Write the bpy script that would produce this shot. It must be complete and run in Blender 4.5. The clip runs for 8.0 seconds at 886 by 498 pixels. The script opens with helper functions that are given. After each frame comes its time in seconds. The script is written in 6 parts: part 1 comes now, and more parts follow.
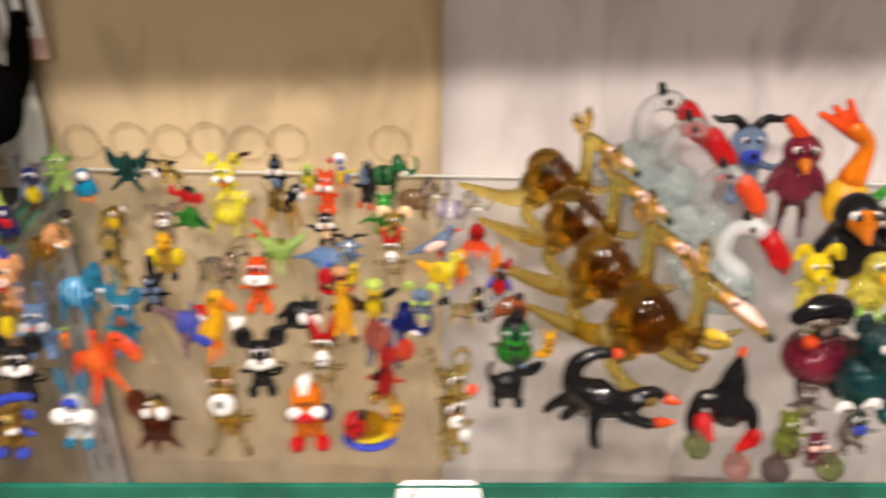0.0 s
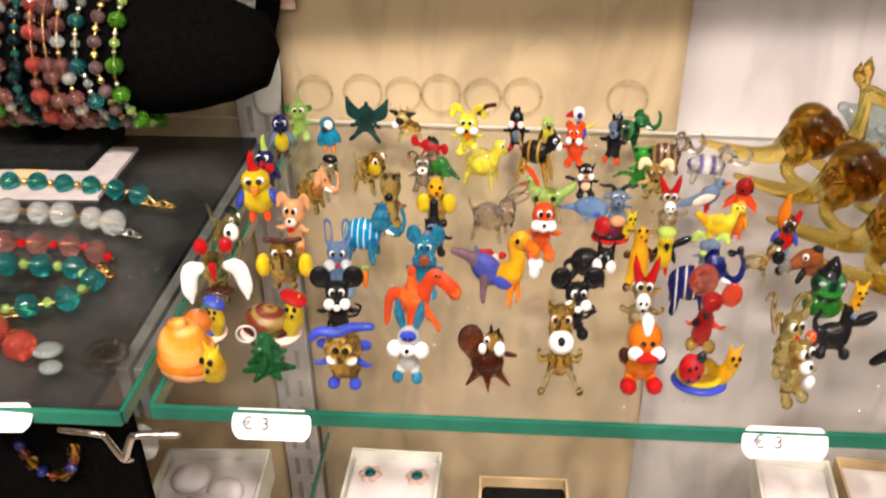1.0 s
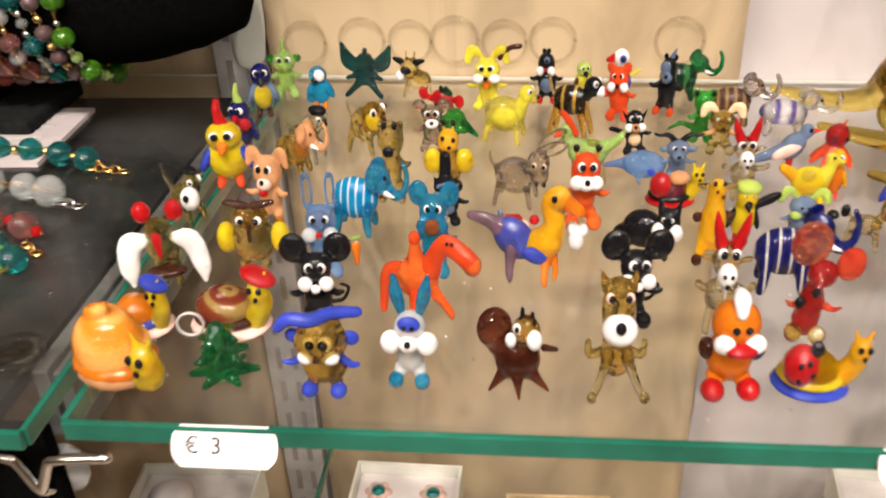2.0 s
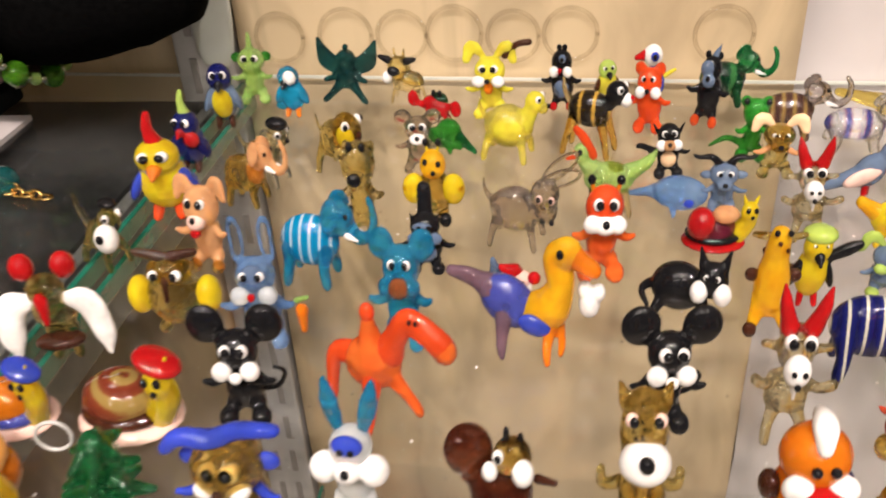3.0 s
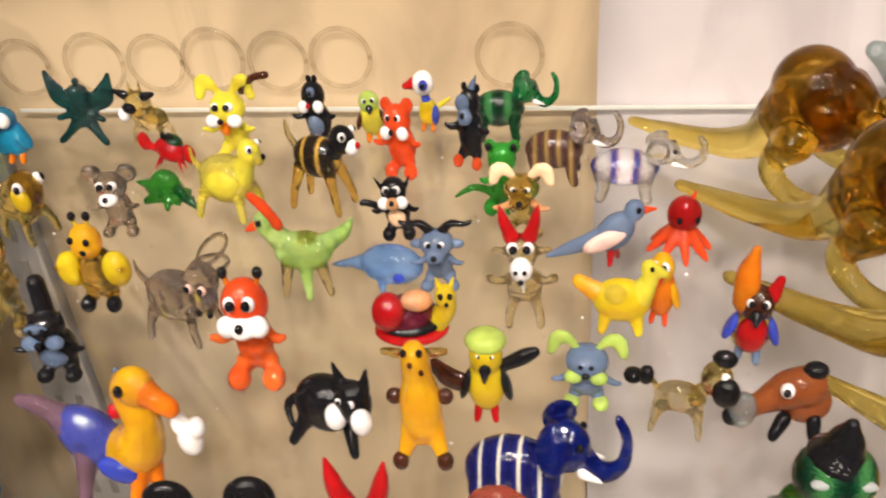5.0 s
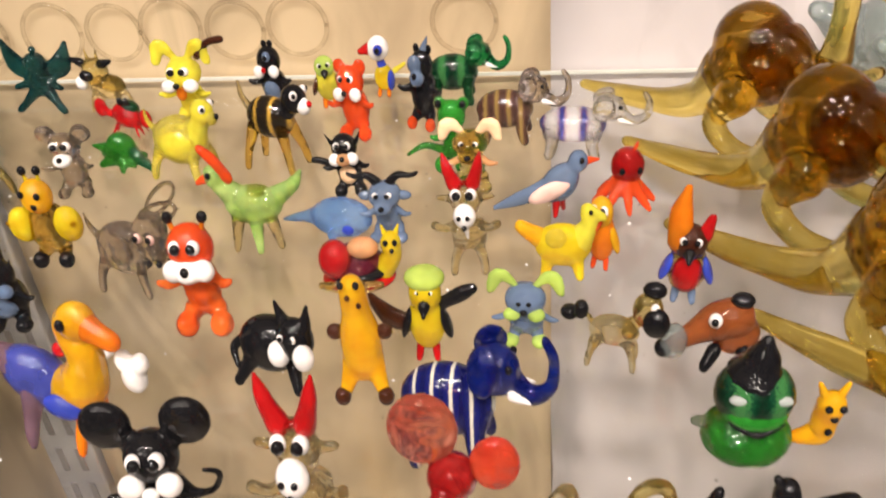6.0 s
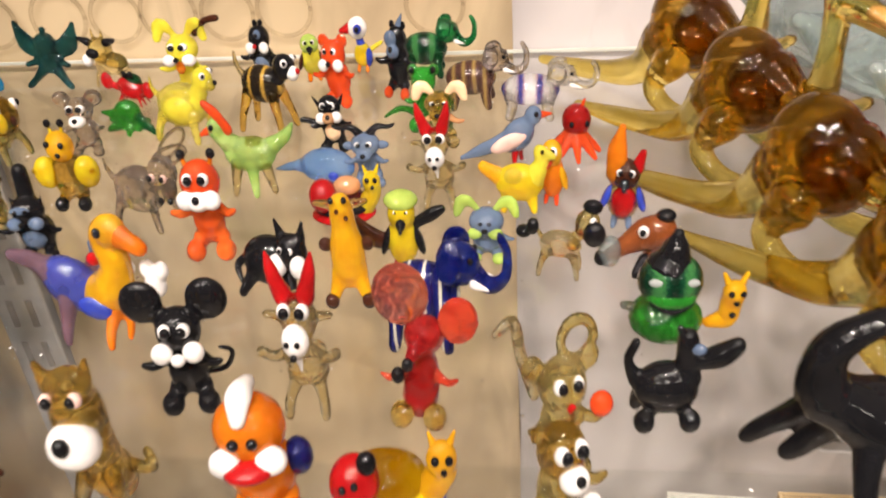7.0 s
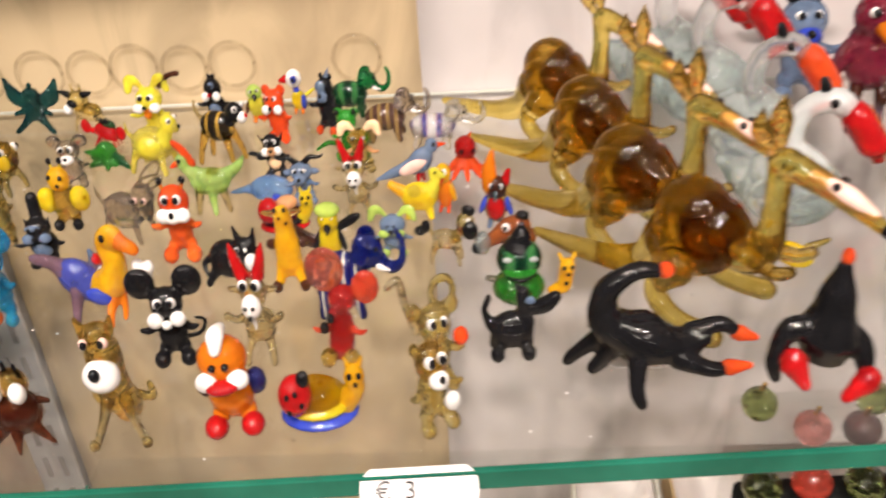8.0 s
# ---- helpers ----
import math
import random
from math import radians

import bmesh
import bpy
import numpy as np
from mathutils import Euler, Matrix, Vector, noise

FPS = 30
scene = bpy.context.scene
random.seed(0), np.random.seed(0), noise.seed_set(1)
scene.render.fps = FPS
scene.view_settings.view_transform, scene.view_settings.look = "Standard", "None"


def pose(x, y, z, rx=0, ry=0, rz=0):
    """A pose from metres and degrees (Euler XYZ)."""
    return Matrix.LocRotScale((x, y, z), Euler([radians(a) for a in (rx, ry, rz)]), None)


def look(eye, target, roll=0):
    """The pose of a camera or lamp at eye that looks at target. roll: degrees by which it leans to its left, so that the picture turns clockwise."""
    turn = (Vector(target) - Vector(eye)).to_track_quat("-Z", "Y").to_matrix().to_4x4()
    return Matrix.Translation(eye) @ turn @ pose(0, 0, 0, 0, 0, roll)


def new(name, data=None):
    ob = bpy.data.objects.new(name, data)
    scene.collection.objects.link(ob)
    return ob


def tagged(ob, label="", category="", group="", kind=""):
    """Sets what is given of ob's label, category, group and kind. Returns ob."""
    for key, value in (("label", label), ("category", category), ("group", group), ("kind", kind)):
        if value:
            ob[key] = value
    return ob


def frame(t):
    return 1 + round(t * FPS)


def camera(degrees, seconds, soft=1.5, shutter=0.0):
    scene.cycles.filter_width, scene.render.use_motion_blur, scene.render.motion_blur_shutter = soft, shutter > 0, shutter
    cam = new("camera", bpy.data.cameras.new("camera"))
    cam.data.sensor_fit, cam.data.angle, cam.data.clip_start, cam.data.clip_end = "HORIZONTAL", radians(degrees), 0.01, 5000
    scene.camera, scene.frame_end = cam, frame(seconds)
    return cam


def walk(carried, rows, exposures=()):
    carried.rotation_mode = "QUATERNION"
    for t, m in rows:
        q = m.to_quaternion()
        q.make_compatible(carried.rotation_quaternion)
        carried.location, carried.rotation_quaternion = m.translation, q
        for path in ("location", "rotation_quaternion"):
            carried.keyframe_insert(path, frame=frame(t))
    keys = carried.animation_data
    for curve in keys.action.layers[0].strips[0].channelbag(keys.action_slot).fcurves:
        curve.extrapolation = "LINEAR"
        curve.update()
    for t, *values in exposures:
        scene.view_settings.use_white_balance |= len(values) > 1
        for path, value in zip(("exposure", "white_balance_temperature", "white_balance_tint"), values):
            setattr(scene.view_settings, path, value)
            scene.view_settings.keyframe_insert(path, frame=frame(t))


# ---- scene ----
cam = camera(53.4, 8.0, soft=2.0, shutter=0.5)
METRES, EYE, TILT, LEAN, TURN = 0.5, 1.3, -30.0, 0.0, 0.0
ROWS = [
    (0.0, 0.0, 0.0, 0.0, 0.0, 0.0, -0.0),
    (0.5, -0.155, -0.0203, -0.0045, 2.55, -0.36, -1.15),
    (1.0, -0.1908, 0.0022, -0.0343, 4.2, -1.1, -1.48),
    (2.5, -0.1983, 0.2519, -0.0439, 6.27, -1.3, -0.37),
    (3.0, -0.1829, 0.3013, -0.0235, 7.6, -2.17, -0.88),
    (3.5, -0.1496, 0.3499, -0.0027, 8.23, -2.87, -0.8),
    (4.0, -0.1145, 0.3855, 0.0186, 8.25, -3.21, -0.32),
    (4.5, -0.0659, 0.4069, 0.0305, 7.55, -3.34, 0.26),
    (6.0, -0.0164, 0.4006, 0.0043, 5.67, -3.75, 1.28),
    (6.5, -0.0123, 0.3739, -0.0154, 5.02, -3.49, 1.42),
    (7.0, -0.0096, 0.3332, -0.0322, 4.07, -2.89, 1.63),
    (7.5, -0.0085, 0.2621, -0.0461, 2.81, -2.06, 2.23),
    (8.0, 0.0202, 0.1888, -0.0501, 0.68, -0.87, 3.44),
]
walk(cam, [(t, pose(0, 0, EYE, TILT, LEAN, TURN) @ pose(METRES * x, METRES * y, METRES * z, 90 + pitch, roll, yaw)) for t, x, y, z, yaw, pitch, roll in ROWS],
     [(0.0, -0.05), (1.0, 0.16), (2.5, 0.0), (3.0, 0.0), (4.5, 0.06), (6.0, 0.08), (7.5, 0.14), (8.0, 0.12)])

# ---- light ----
SHELF = 1.08                      # top of the glass shelf
world = bpy.data.worlds.new("shop_air")
scene.world = world
world.use_nodes = True
world.node_tree.nodes["Background"].inputs[0].default_value = (1.0, 0.86, 0.7, 1)
world.node_tree.nodes["Background"].inputs[1].default_value = 0.05


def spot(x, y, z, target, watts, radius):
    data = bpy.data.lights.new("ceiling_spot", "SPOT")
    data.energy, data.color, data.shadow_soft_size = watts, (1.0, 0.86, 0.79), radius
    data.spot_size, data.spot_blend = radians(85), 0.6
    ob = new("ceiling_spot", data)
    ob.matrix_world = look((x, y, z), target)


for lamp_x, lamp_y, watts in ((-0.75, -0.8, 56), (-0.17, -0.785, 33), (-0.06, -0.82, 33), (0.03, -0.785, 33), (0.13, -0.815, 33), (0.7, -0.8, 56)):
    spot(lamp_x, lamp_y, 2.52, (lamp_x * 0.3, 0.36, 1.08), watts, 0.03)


def fill_panel(x, y, watts):
    """An unseen ceiling panel added to fill the shade and shape highlights."""
    data = bpy.data.lights.new("fill_panel", "AREA")
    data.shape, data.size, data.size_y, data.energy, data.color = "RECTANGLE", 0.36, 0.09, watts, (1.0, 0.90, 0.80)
    ob = new("fill_panel", data)
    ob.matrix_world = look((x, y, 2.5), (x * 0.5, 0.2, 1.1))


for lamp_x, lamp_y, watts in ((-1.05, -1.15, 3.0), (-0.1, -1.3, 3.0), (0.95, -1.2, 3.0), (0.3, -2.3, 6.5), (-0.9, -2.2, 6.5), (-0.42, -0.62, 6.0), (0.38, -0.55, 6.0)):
    fill_panel(lamp_x, lamp_y, watts)


def room_fill(x, y):
    """An added, unseen ceiling light that brightens the shop's floor and walls."""
    data = bpy.data.lights.new("room_fill", "AREA")
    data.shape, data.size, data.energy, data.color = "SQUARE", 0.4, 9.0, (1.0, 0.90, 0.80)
    ob = new("room_fill", data)
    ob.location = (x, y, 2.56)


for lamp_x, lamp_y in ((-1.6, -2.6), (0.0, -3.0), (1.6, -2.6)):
    room_fill(lamp_x, lamp_y)

# ---- materials ----


def mat_new(name):
    m = bpy.data.materials.new(name)
    m.use_nodes = True
    nt = m.node_tree
    return m, nt, nt.nodes["Principled BSDF"]


def noise_mix(nt, a, b, scale, detail=3.0, lo=0.35, hi=0.65, coord="Object"):
    tc = nt.nodes.new("ShaderNodeTexCoord")
    nz = nt.nodes.new("ShaderNodeTexNoise")
    nz.inputs["Scale"].default_value, nz.inputs["Detail"].default_value = scale, detail
    nt.links.new(tc.outputs[coord], nz.inputs["Vector"])
    ramp = nt.nodes.new("ShaderNodeValToRGB")
    ramp.color_ramp.elements[0].position, ramp.color_ramp.elements[1].position = lo, hi
    ramp.color_ramp.elements[0].color, ramp.color_ramp.elements[1].color = (*a, 1), (*b, 1)
    nt.links.new(nz.outputs["Fac"], ramp.inputs["Fac"])
    return ramp, nz


def bump(nt, bsdf, source, strength, distance):
    bp = nt.nodes.new("ShaderNodeBump")
    bp.inputs["Strength"].default_value, bp.inputs["Distance"].default_value = strength, distance
    nt.links.new(source, bp.inputs["Height"])
    nt.links.new(bp.outputs["Normal"], bsdf.inputs["Normal"])


def tone(c, k):
    return tuple(min(1.0, v * k) for v in c)


def enamel(name, c, rough=0.005):
    """Opaque lampworked glass: glossy, slightly cloudy colour with soft ripples."""
    m, nt, p = mat_new(name)
    ramp, nz = noise_mix(nt, tone(c, 0.85), tone(c, 1.35), 170, 2.0, 0.3, 0.7)
    nt.links.new(ramp.outputs["Color"], p.inputs["Base Color"])
    p.inputs["Roughness"].default_value = rough
    p.inputs["IOR"].default_value = 1.52 if max(c) > 0.02 else 1.38
    p.inputs["Transmission Weight"].default_value = 0.58 if max(c) > 0.02 and min(c) < 0.3 else 0.0
    p.inputs["Subsurface Weight"].default_value = 0.05
    p.inputs["Subsurface Radius"].default_value = (0.004, 0.003, 0.002)
    p.inputs["Subsurface Scale"].default_value = 0.5
    bump(nt, p, nz.outputs["Fac"], 0.45, 0.001)
    return m


def clear(name, c, through_part=0.42, c2=None, trans=1.0, depth=0.55, ripple=0.6):
    """Transparent coloured glass: refraction with a share of straight passage."""
    m, nt, p = mat_new(name)
    c = tuple(v ** depth for v in c)
    c2 = tuple(v ** depth for v in c2) if c2 else c
    through_part *= 0.30
    ramp, nz = noise_mix(nt, tone(c, 0.9), c2, 120, 2.0, 0.35, 0.7)
    nt.links.new(ramp.outputs["Color"], p.inputs["Base Color"])
    p.inputs["Roughness"].default_value = 0.0
    p.inputs["IOR"].default_value = 1.52
    p.inputs["Transmission Weight"].default_value = trans
    tc = nt.nodes.new("ShaderNodeTexCoord")
    rip = nt.nodes.new("ShaderNodeTexNoise")
    rip.inputs["Scale"].default_value, rip.inputs["Detail"].default_value = 160 if ripple < 0.5 else 330, 0.0
    nt.links.new(tc.outputs["Object"], rip.inputs["Vector"])
    bump(nt, p, rip.outputs["Fac"], min(1.0, ripple * 1.5), 0.001 if ripple < 0.5 else 0.0014)
    tr = nt.nodes.new("ShaderNodeBsdfTransparent")
    nt.links.new(ramp.outputs["Color"], tr.inputs["Color"])
    mix = nt.nodes.new("ShaderNodeMixShader")
    mix.inputs[0].default_value = through_part
    nt.links.new(p.outputs[0], mix.inputs[1])
    nt.links.new(tr.outputs[0], mix.inputs[2])
    nt.links.new(mix.outputs[0], nt.nodes["Material Output"].inputs["Surface"])
    return m


def striped(name, stops, scale, trans=0.0, direction="X", distort=2.0, kind="BANDS"):
    """Glass with drawn-in coloured threads."""
    m, nt, p = mat_new(name)
    tc = nt.nodes.new("ShaderNodeTexCoord")
    wv = nt.nodes.new("ShaderNodeTexWave")
    wv.wave_type = kind
    if kind == "BANDS":
        wv.bands_direction = direction
    else:
        wv.rings_direction = direction
    wv.inputs["Scale"].default_value, wv.inputs["Distortion"].default_value = scale, distort
    wv.inputs["Detail Scale"].default_value = 60.0
    nt.links.new(tc.outputs["Object"], wv.inputs["Vector"])
    ramp = nt.nodes.new("ShaderNodeValToRGB")
    els = ramp.color_ramp.elements
    while len(els) < len(stops):
        els.new(0.5)
    for el, (pos, c) in zip(els, stops):
        el.position, el.color = pos, (*c, 1)
    nt.links.new(wv.outputs["Fac"], ramp.inputs["Fac"])
    nt.links.new(ramp.outputs["Color"], p.inputs["Base Color"])
    p.inputs["Roughness"].default_value = 0.05
    p.inputs["Transmission Weight"].default_value = trans
    p.inputs["IOR"].default_value = 1.5
    return m


WHITE = enamel("white_glass", (0.64, 0.62, 0.60))
BLACK = enamel("black_glass", (0.006, 0.006, 0.007), 0.005)
RED = enamel("red_glass", (0.55, 0.012, 0.015))
CORAL = enamel("coral_glass", (0.85, 0.09, 0.02))
ORANGE = enamel("orange_glass", (0.86, 0.22, 0.012))
AMBERO = enamel("marigold_glass", (0.95, 0.46, 0.015))
YELLOW = enamel("yellow_glass", (0.92, 0.62, 0.02))
LEMON = enamel("lemon_glass", (0.95, 0.80, 0.07))
LIME = enamel("lime_glass", (0.52, 0.70, 0.16))
GREEN = enamel("green_glass", (0.03, 0.30, 0.03))
DGREEN = enamel("bottle_green_glass", (0.008, 0.06, 0.02))
BLUE = enamel("cobalt_glass", (0.05, 0.09, 0.62))
PERI = enamel("periwinkle_glass", (0.07, 0.09, 0.42))
NAVY = enamel("navy_glass", (0.012, 0.016, 0.13))
TEAL = enamel("teal_glass", (0.01, 0.30, 0.54))
PEACH = enamel("peach_glass", (0.82, 0.42, 0.20))
BEIGE = enamel("beige_glass", (0.75, 0.50, 0.30))
BROWN = enamel("brown_glass", (0.30, 0.085, 0.025))
DBROWN = enamel("dark_brown_glass", (0.07, 0.022, 0.012))
MAUVE = enamel("mauve_glass", (0.20, 0.12, 0.16))
GREYB = enamel("grey_blue_glass", (0.17, 0.24, 0.37))
PINKW = enamel("pale_pink_glass", (0.62, 0.42, 0.36))
C_CLEAR = clear("clear_glass", (0.93, 0.93, 0.90), 1.3, (0.97, 0.97, 0.95), 1.0, 0.4)
C_FROST = clear("frosted_white_glass", (0.80, 0.86, 0.86), 0.3, (0.90, 0.94, 0.94), 0.65, 0.6, 0.3)
C_RING = clear("thin_clear_plastic", (0.90, 0.88, 0.84), 2.9, (0.95, 0.93, 0.9), 1.0, 0.5)
C_AMBER = clear("amber_glass", (1.0, 0.84, 0.34), 0.6, (1.0, 0.93, 0.56), 1.0, 1.0)
C_HONEY = clear("honey_glass", (0.98, 0.68, 0.16), 0.5, (1.0, 0.82, 0.32), 1.0, 1.0)
C_KANG = clear("brown_amber_glass", (0.93, 0.63, 0.06), 0.5, (0.96, 0.72, 0.14), 1.0, 0.62, 0.3)
C_MKANG = clear("mid_amber_glass", (0.80, 0.44, 0.04), 0.45, (0.88, 0.55, 0.08), 1.0, 0.7, 0.3)
C_DKANG = clear("dark_amber_glass", (0.34, 0.15, 0.02), 0.4, (0.50, 0.25, 0.04), 1.0, 1.0, 0.3)
C_PALE = clear("pale_straw_glass", (1.0, 0.90, 0.60), 0.75, (1.0, 0.96, 0.76), 1.0, 1.0)
C_BLUE = clear("clear_blue_glass", (0.14, 0.34, 0.78), 0.4, (0.30, 0.52, 0.92), 0.78, 0.75)
C_TURQ = clear("turquoise_glass", (0.005, 0.34, 0.74), 0.4, (0.06, 0.54, 0.90), 0.85, 0.8)
C_DTEAL = clear("dark_teal_glass", (0.006, 0.05, 0.065), 0.3, (0.014, 0.11, 0.13), 0.92, 0.85)
C_OLIVE = clear("olive_glass", (0.20, 0.24, 0.03), 0.3, (0.32, 0.36, 0.06), 0.7, 0.9)
C_GREEN = clear("clear_green_glass", (0.03, 0.34, 0.03), 0.3, (0.08, 0.48, 0.06), 0.83, 0.9)
C_EMER = clear("emerald_glass", (0.005, 0.22, 0.06), 0.3, (0.02, 0.36, 0.11), 0.93, 0.85)
C_LIME = clear("clear_lime_glass", (0.46, 0.80, 0.16), 0.35, (0.62, 0.90, 0.30), 0.7, 0.85)
C_RED = clear("clear_red_glass", (0.50, 0.012, 0.014), 0.3, (0.66, 0.03, 0.03), 0.78, 0.9)
C_RUBY = clear("ruby_sparkle_glass", (0.78, 0.10, 0.06), 0.4, (0.95, 0.36, 0.22), 0.9, 0.8)
C_SCARLET = clear("scarlet_glass", (0.80, 0.05, 0.025), 0.3, (0.90, 0.13, 0.05), 0.7, 0.9)
C_ORANGE = clear("clear_orange_glass", (0.86, 0.10, 0.015), 0.3, (0.92, 0.20, 0.03), 0.5, 0.9)
C_YELLOW = clear("clear_yellow_glass", (0.95, 0.82, 0.06), 0.35, (0.98, 0.88, 0.18), 0.8, 0.8)
C_GREY = clear("smoke_glass", (0.48, 0.40, 0.38), 0.6, (0.66, 0.58, 0.56), 1.0, 0.45)
C_BROWN = clear("clear_brown_glass", (0.16, 0.03, 0.015), 0.3, (0.30, 0.08, 0.03), 0.88, 0.9)
C_PURPLE = clear("plum_glass", (0.16, 0.012, 0.035), 0.25, (0.28, 0.02, 0.05), 0.6, 0.95)
C_NAVY = clear("ink_blue_glass", (0.004, 0.006, 0.12), 0.25, (0.008, 0.03, 0.30), 0.7, 0.95)
C_MILK = clear("milky_clear_glass", (0.80, 0.84, 0.83), 0.6, (0.92, 0.95, 0.94), 0.9, 0.5, 0.3)
C_ICE = clear("ice_glass", (0.55, 0.74, 0.74), 0.5, (0.72, 0.86, 0.85), 0.85, 0.55, 0.3)
S_TURQ = striped("turquoise_streaked_glass", [(0.0, (0.0, 0.22, 0.46)), (0.88, (0.01, 0.30, 0.58)), (0.975, (0.70, 0.84, 0.90))], 118, 0.4, "X", 1.6)
S_NAVY = striped("navy_streaked_glass", [(0.0, (0.006, 0.008, 0.07)), (0.90, (0.01, 0.014, 0.12)), (0.975, (0.62, 0.62, 0.50))], 92, 0.2, "X", 0.8)
S_BROWN = striped("brown_streaked_glass", [(0.0, (0.07, 0.035, 0.03)), (0.7, (0.15, 0.075, 0.045)), (0.95, (0.32, 0.22, 0.07))], 90, 0.4)
S_CLEAR = striped("clear_glass_with_coloured_threads", [(0.0, (0.9, 0.9, 0.88)), (0.66, (0.85, 0.85, 0.85)), (0.78, (0.55, 0.04, 0.04)), (0.9, (0.04, 0.08, 0.45))], 52, 0.75)
S_GREEN = striped("green_streaked_glass", [(0.0, (0.004, 0.02, 0.01)), (0.6, (0.008, 0.07, 0.03)), (0.85, (0.05, 0.20, 0.06))], 50, 0.4)
S_BEE = striped("black_and_honey_striped_glass", [(0.0, (0.01, 0.008, 0.006)), (0.88, (0.02, 0.012, 0.006)), (0.98, (0.42, 0.25, 0.04))], 64, 0.0, "X", 2.0)
S_SNAIL = striped("brown_ringed_glass", [(0.0, (0.16, 0.03, 0.015)), (0.55, (0.20, 0.05, 0.02)), (0.8, (0.30, 0.20, 0.06))], 75, 0.3, "Z", 0.5, "RINGS")
S_ORANGE = striped("orange_swirled_glass", [(0.0, (0.80, 0.26, 0.02)), (0.6, (0.88, 0.34, 0.04)), (0.95, (0.92, 0.46, 0.12))], 55, 0.3, "Z", 3.0, "RINGS")


def plain(name, a, b, scale, rough, strength=0.0, dist=0.002, metal=0.0, detail=4.0):
    m, nt, p = mat_new(name)
    ramp, nz = noise_mix(nt, a, b, scale, detail)
    nt.links.new(ramp.outputs["Color"], p.inputs["Base Color"])
    p.inputs["Roughness"].default_value, p.inputs["Metallic"].default_value = rough, metal
    if strength:
        bump(nt, p, nz.outputs["Fac"], strength, dist)
    return m


M_CREAM = plain("cream_card", (0.49, 0.375, 0.225), (0.56, 0.44, 0.270), 9, 0.55, 0.25, 0.004)


def shade_smudged(m, strength, scale):
    """Adds faint smears, handling marks and painted-in figurine shadow blotches to a card's colour."""
    nt, p = m.node_tree, m.node_tree.nodes["Principled BSDF"]
    tc = nt.nodes.new("ShaderNodeTexCoord")
    mp = nt.nodes.new("ShaderNodeMapping")
    mp.inputs["Scale"].default_value = (1.0, 1.0, 0.35)
    nz = nt.nodes.new("ShaderNodeTexNoise")
    nz.inputs["Scale"].default_value, nz.inputs["Detail"].default_value, nz.inputs["Distortion"].default_value = scale, 8.0, 1.2
    nt.links.new(tc.outputs["Object"], mp.inputs["Vector"])
    nt.links.new(mp.outputs["Vector"], nz.inputs["Vector"])
    ramp = nt.nodes.new("ShaderNodeValToRGB")
    ramp.color_ramp.elements[0].position, ramp.color_ramp.elements[1].position = 0.48, 0.72
    ramp.color_ramp.elements[0].color = (1, 1, 1, 1)
    ramp.color_ramp.elements[1].color = (1 - strength, 1 - strength, 1 - strength, 1)
    mix = nt.nodes.new("ShaderNodeMix")
    mix.data_type, mix.blend_type = "RGBA", "MULTIPLY"
    mix.inputs[0].default_value = 1.0
    old = p.inputs["Base Color"].links[0].from_socket
    nt.links.new(nz.outputs["Fac"], ramp.inputs["Fac"])
    nt.links.new(old, mix.inputs[6])
    nt.links.new(ramp.outputs["Color"], mix.inputs[7])
    nt.links.new(mix.outputs[2], p.inputs["Base Color"])
    return m


shade_smudged(M_CREAM, 0.30, 26)
M_WHITEP = plain("white_card", (0.50, 0.465, 0.455), (0.60, 0.56, 0.55), 11, 0.5, 0.35, 0.004)
# Stronger here: the grey blotches include painted shadows of the figurines.
shade_smudged(M_WHITEP, 0.34, 24)
M_WALL = plain("shop_wall_paint", (0.50, 0.42, 0.33), (0.56, 0.48, 0.38), 3, 0.8, 0.1)
# Unseen room walls, toned dark so the glass picks up contrast.
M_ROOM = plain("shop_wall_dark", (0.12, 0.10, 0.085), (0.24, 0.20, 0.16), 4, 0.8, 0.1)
M_CEIL = plain("ceiling_paint", (0.66, 0.62, 0.56), (0.72, 0.68, 0.62), 2, 0.9)
M_FLOOR = plain("floor_laminate", (0.30, 0.24, 0.18), (0.38, 0.31, 0.24), 6, 0.5, 0.1)
M_DARK = plain("black_felt", (0.005, 0.0055, 0.0055), (0.010, 0.011, 0.011), 300, 0.95, 0.3, 0.001)
M_DARK.node_tree.nodes["Principled BSDF"].inputs["Specular IOR Level"].default_value = 0.12
M_VELVET = plain("black_velvet", (0.0015, 0.0015, 0.0015), (0.003, 0.003, 0.003), 500, 1.0, 0.15, 0.0005)
M_VELVET.node_tree.nodes["Principled BSDF"].inputs["Specular IOR Level"].default_value = 0.02
M_ARM = plain("dull_dark_steel", (0.10, 0.105, 0.10), (0.16, 0.165, 0.155), 90, 0.45, 0.05, 0.001, 0.3)
# Card tinted and greyed down; the shadow on it is in the colour.
M_CARD = plain("shaded_printed_card", (0.40, 0.36, 0.36), (0.48, 0.44, 0.43), 60, 0.6)
M_STEEL = plain("brushed_steel", (0.38, 0.37, 0.355), (0.48, 0.465, 0.445), 90, 0.4, 0.05, 0.001, 0.12)
M_CHROME = plain("chrome", (0.8, 0.79, 0.77), (0.86, 0.85, 0.83), 40, 0.12, 0.0, 0.001, 1.0)
M_SLOT = plain("dark_slot", (0.22, 0.205, 0.19), (0.28, 0.26, 0.24), 60, 0.8)
M_GOLD = plain("gold_metal", (0.75, 0.48, 0.16), (0.85, 0.60, 0.25), 80, 0.2, 0.0, 0.001, 1.0)
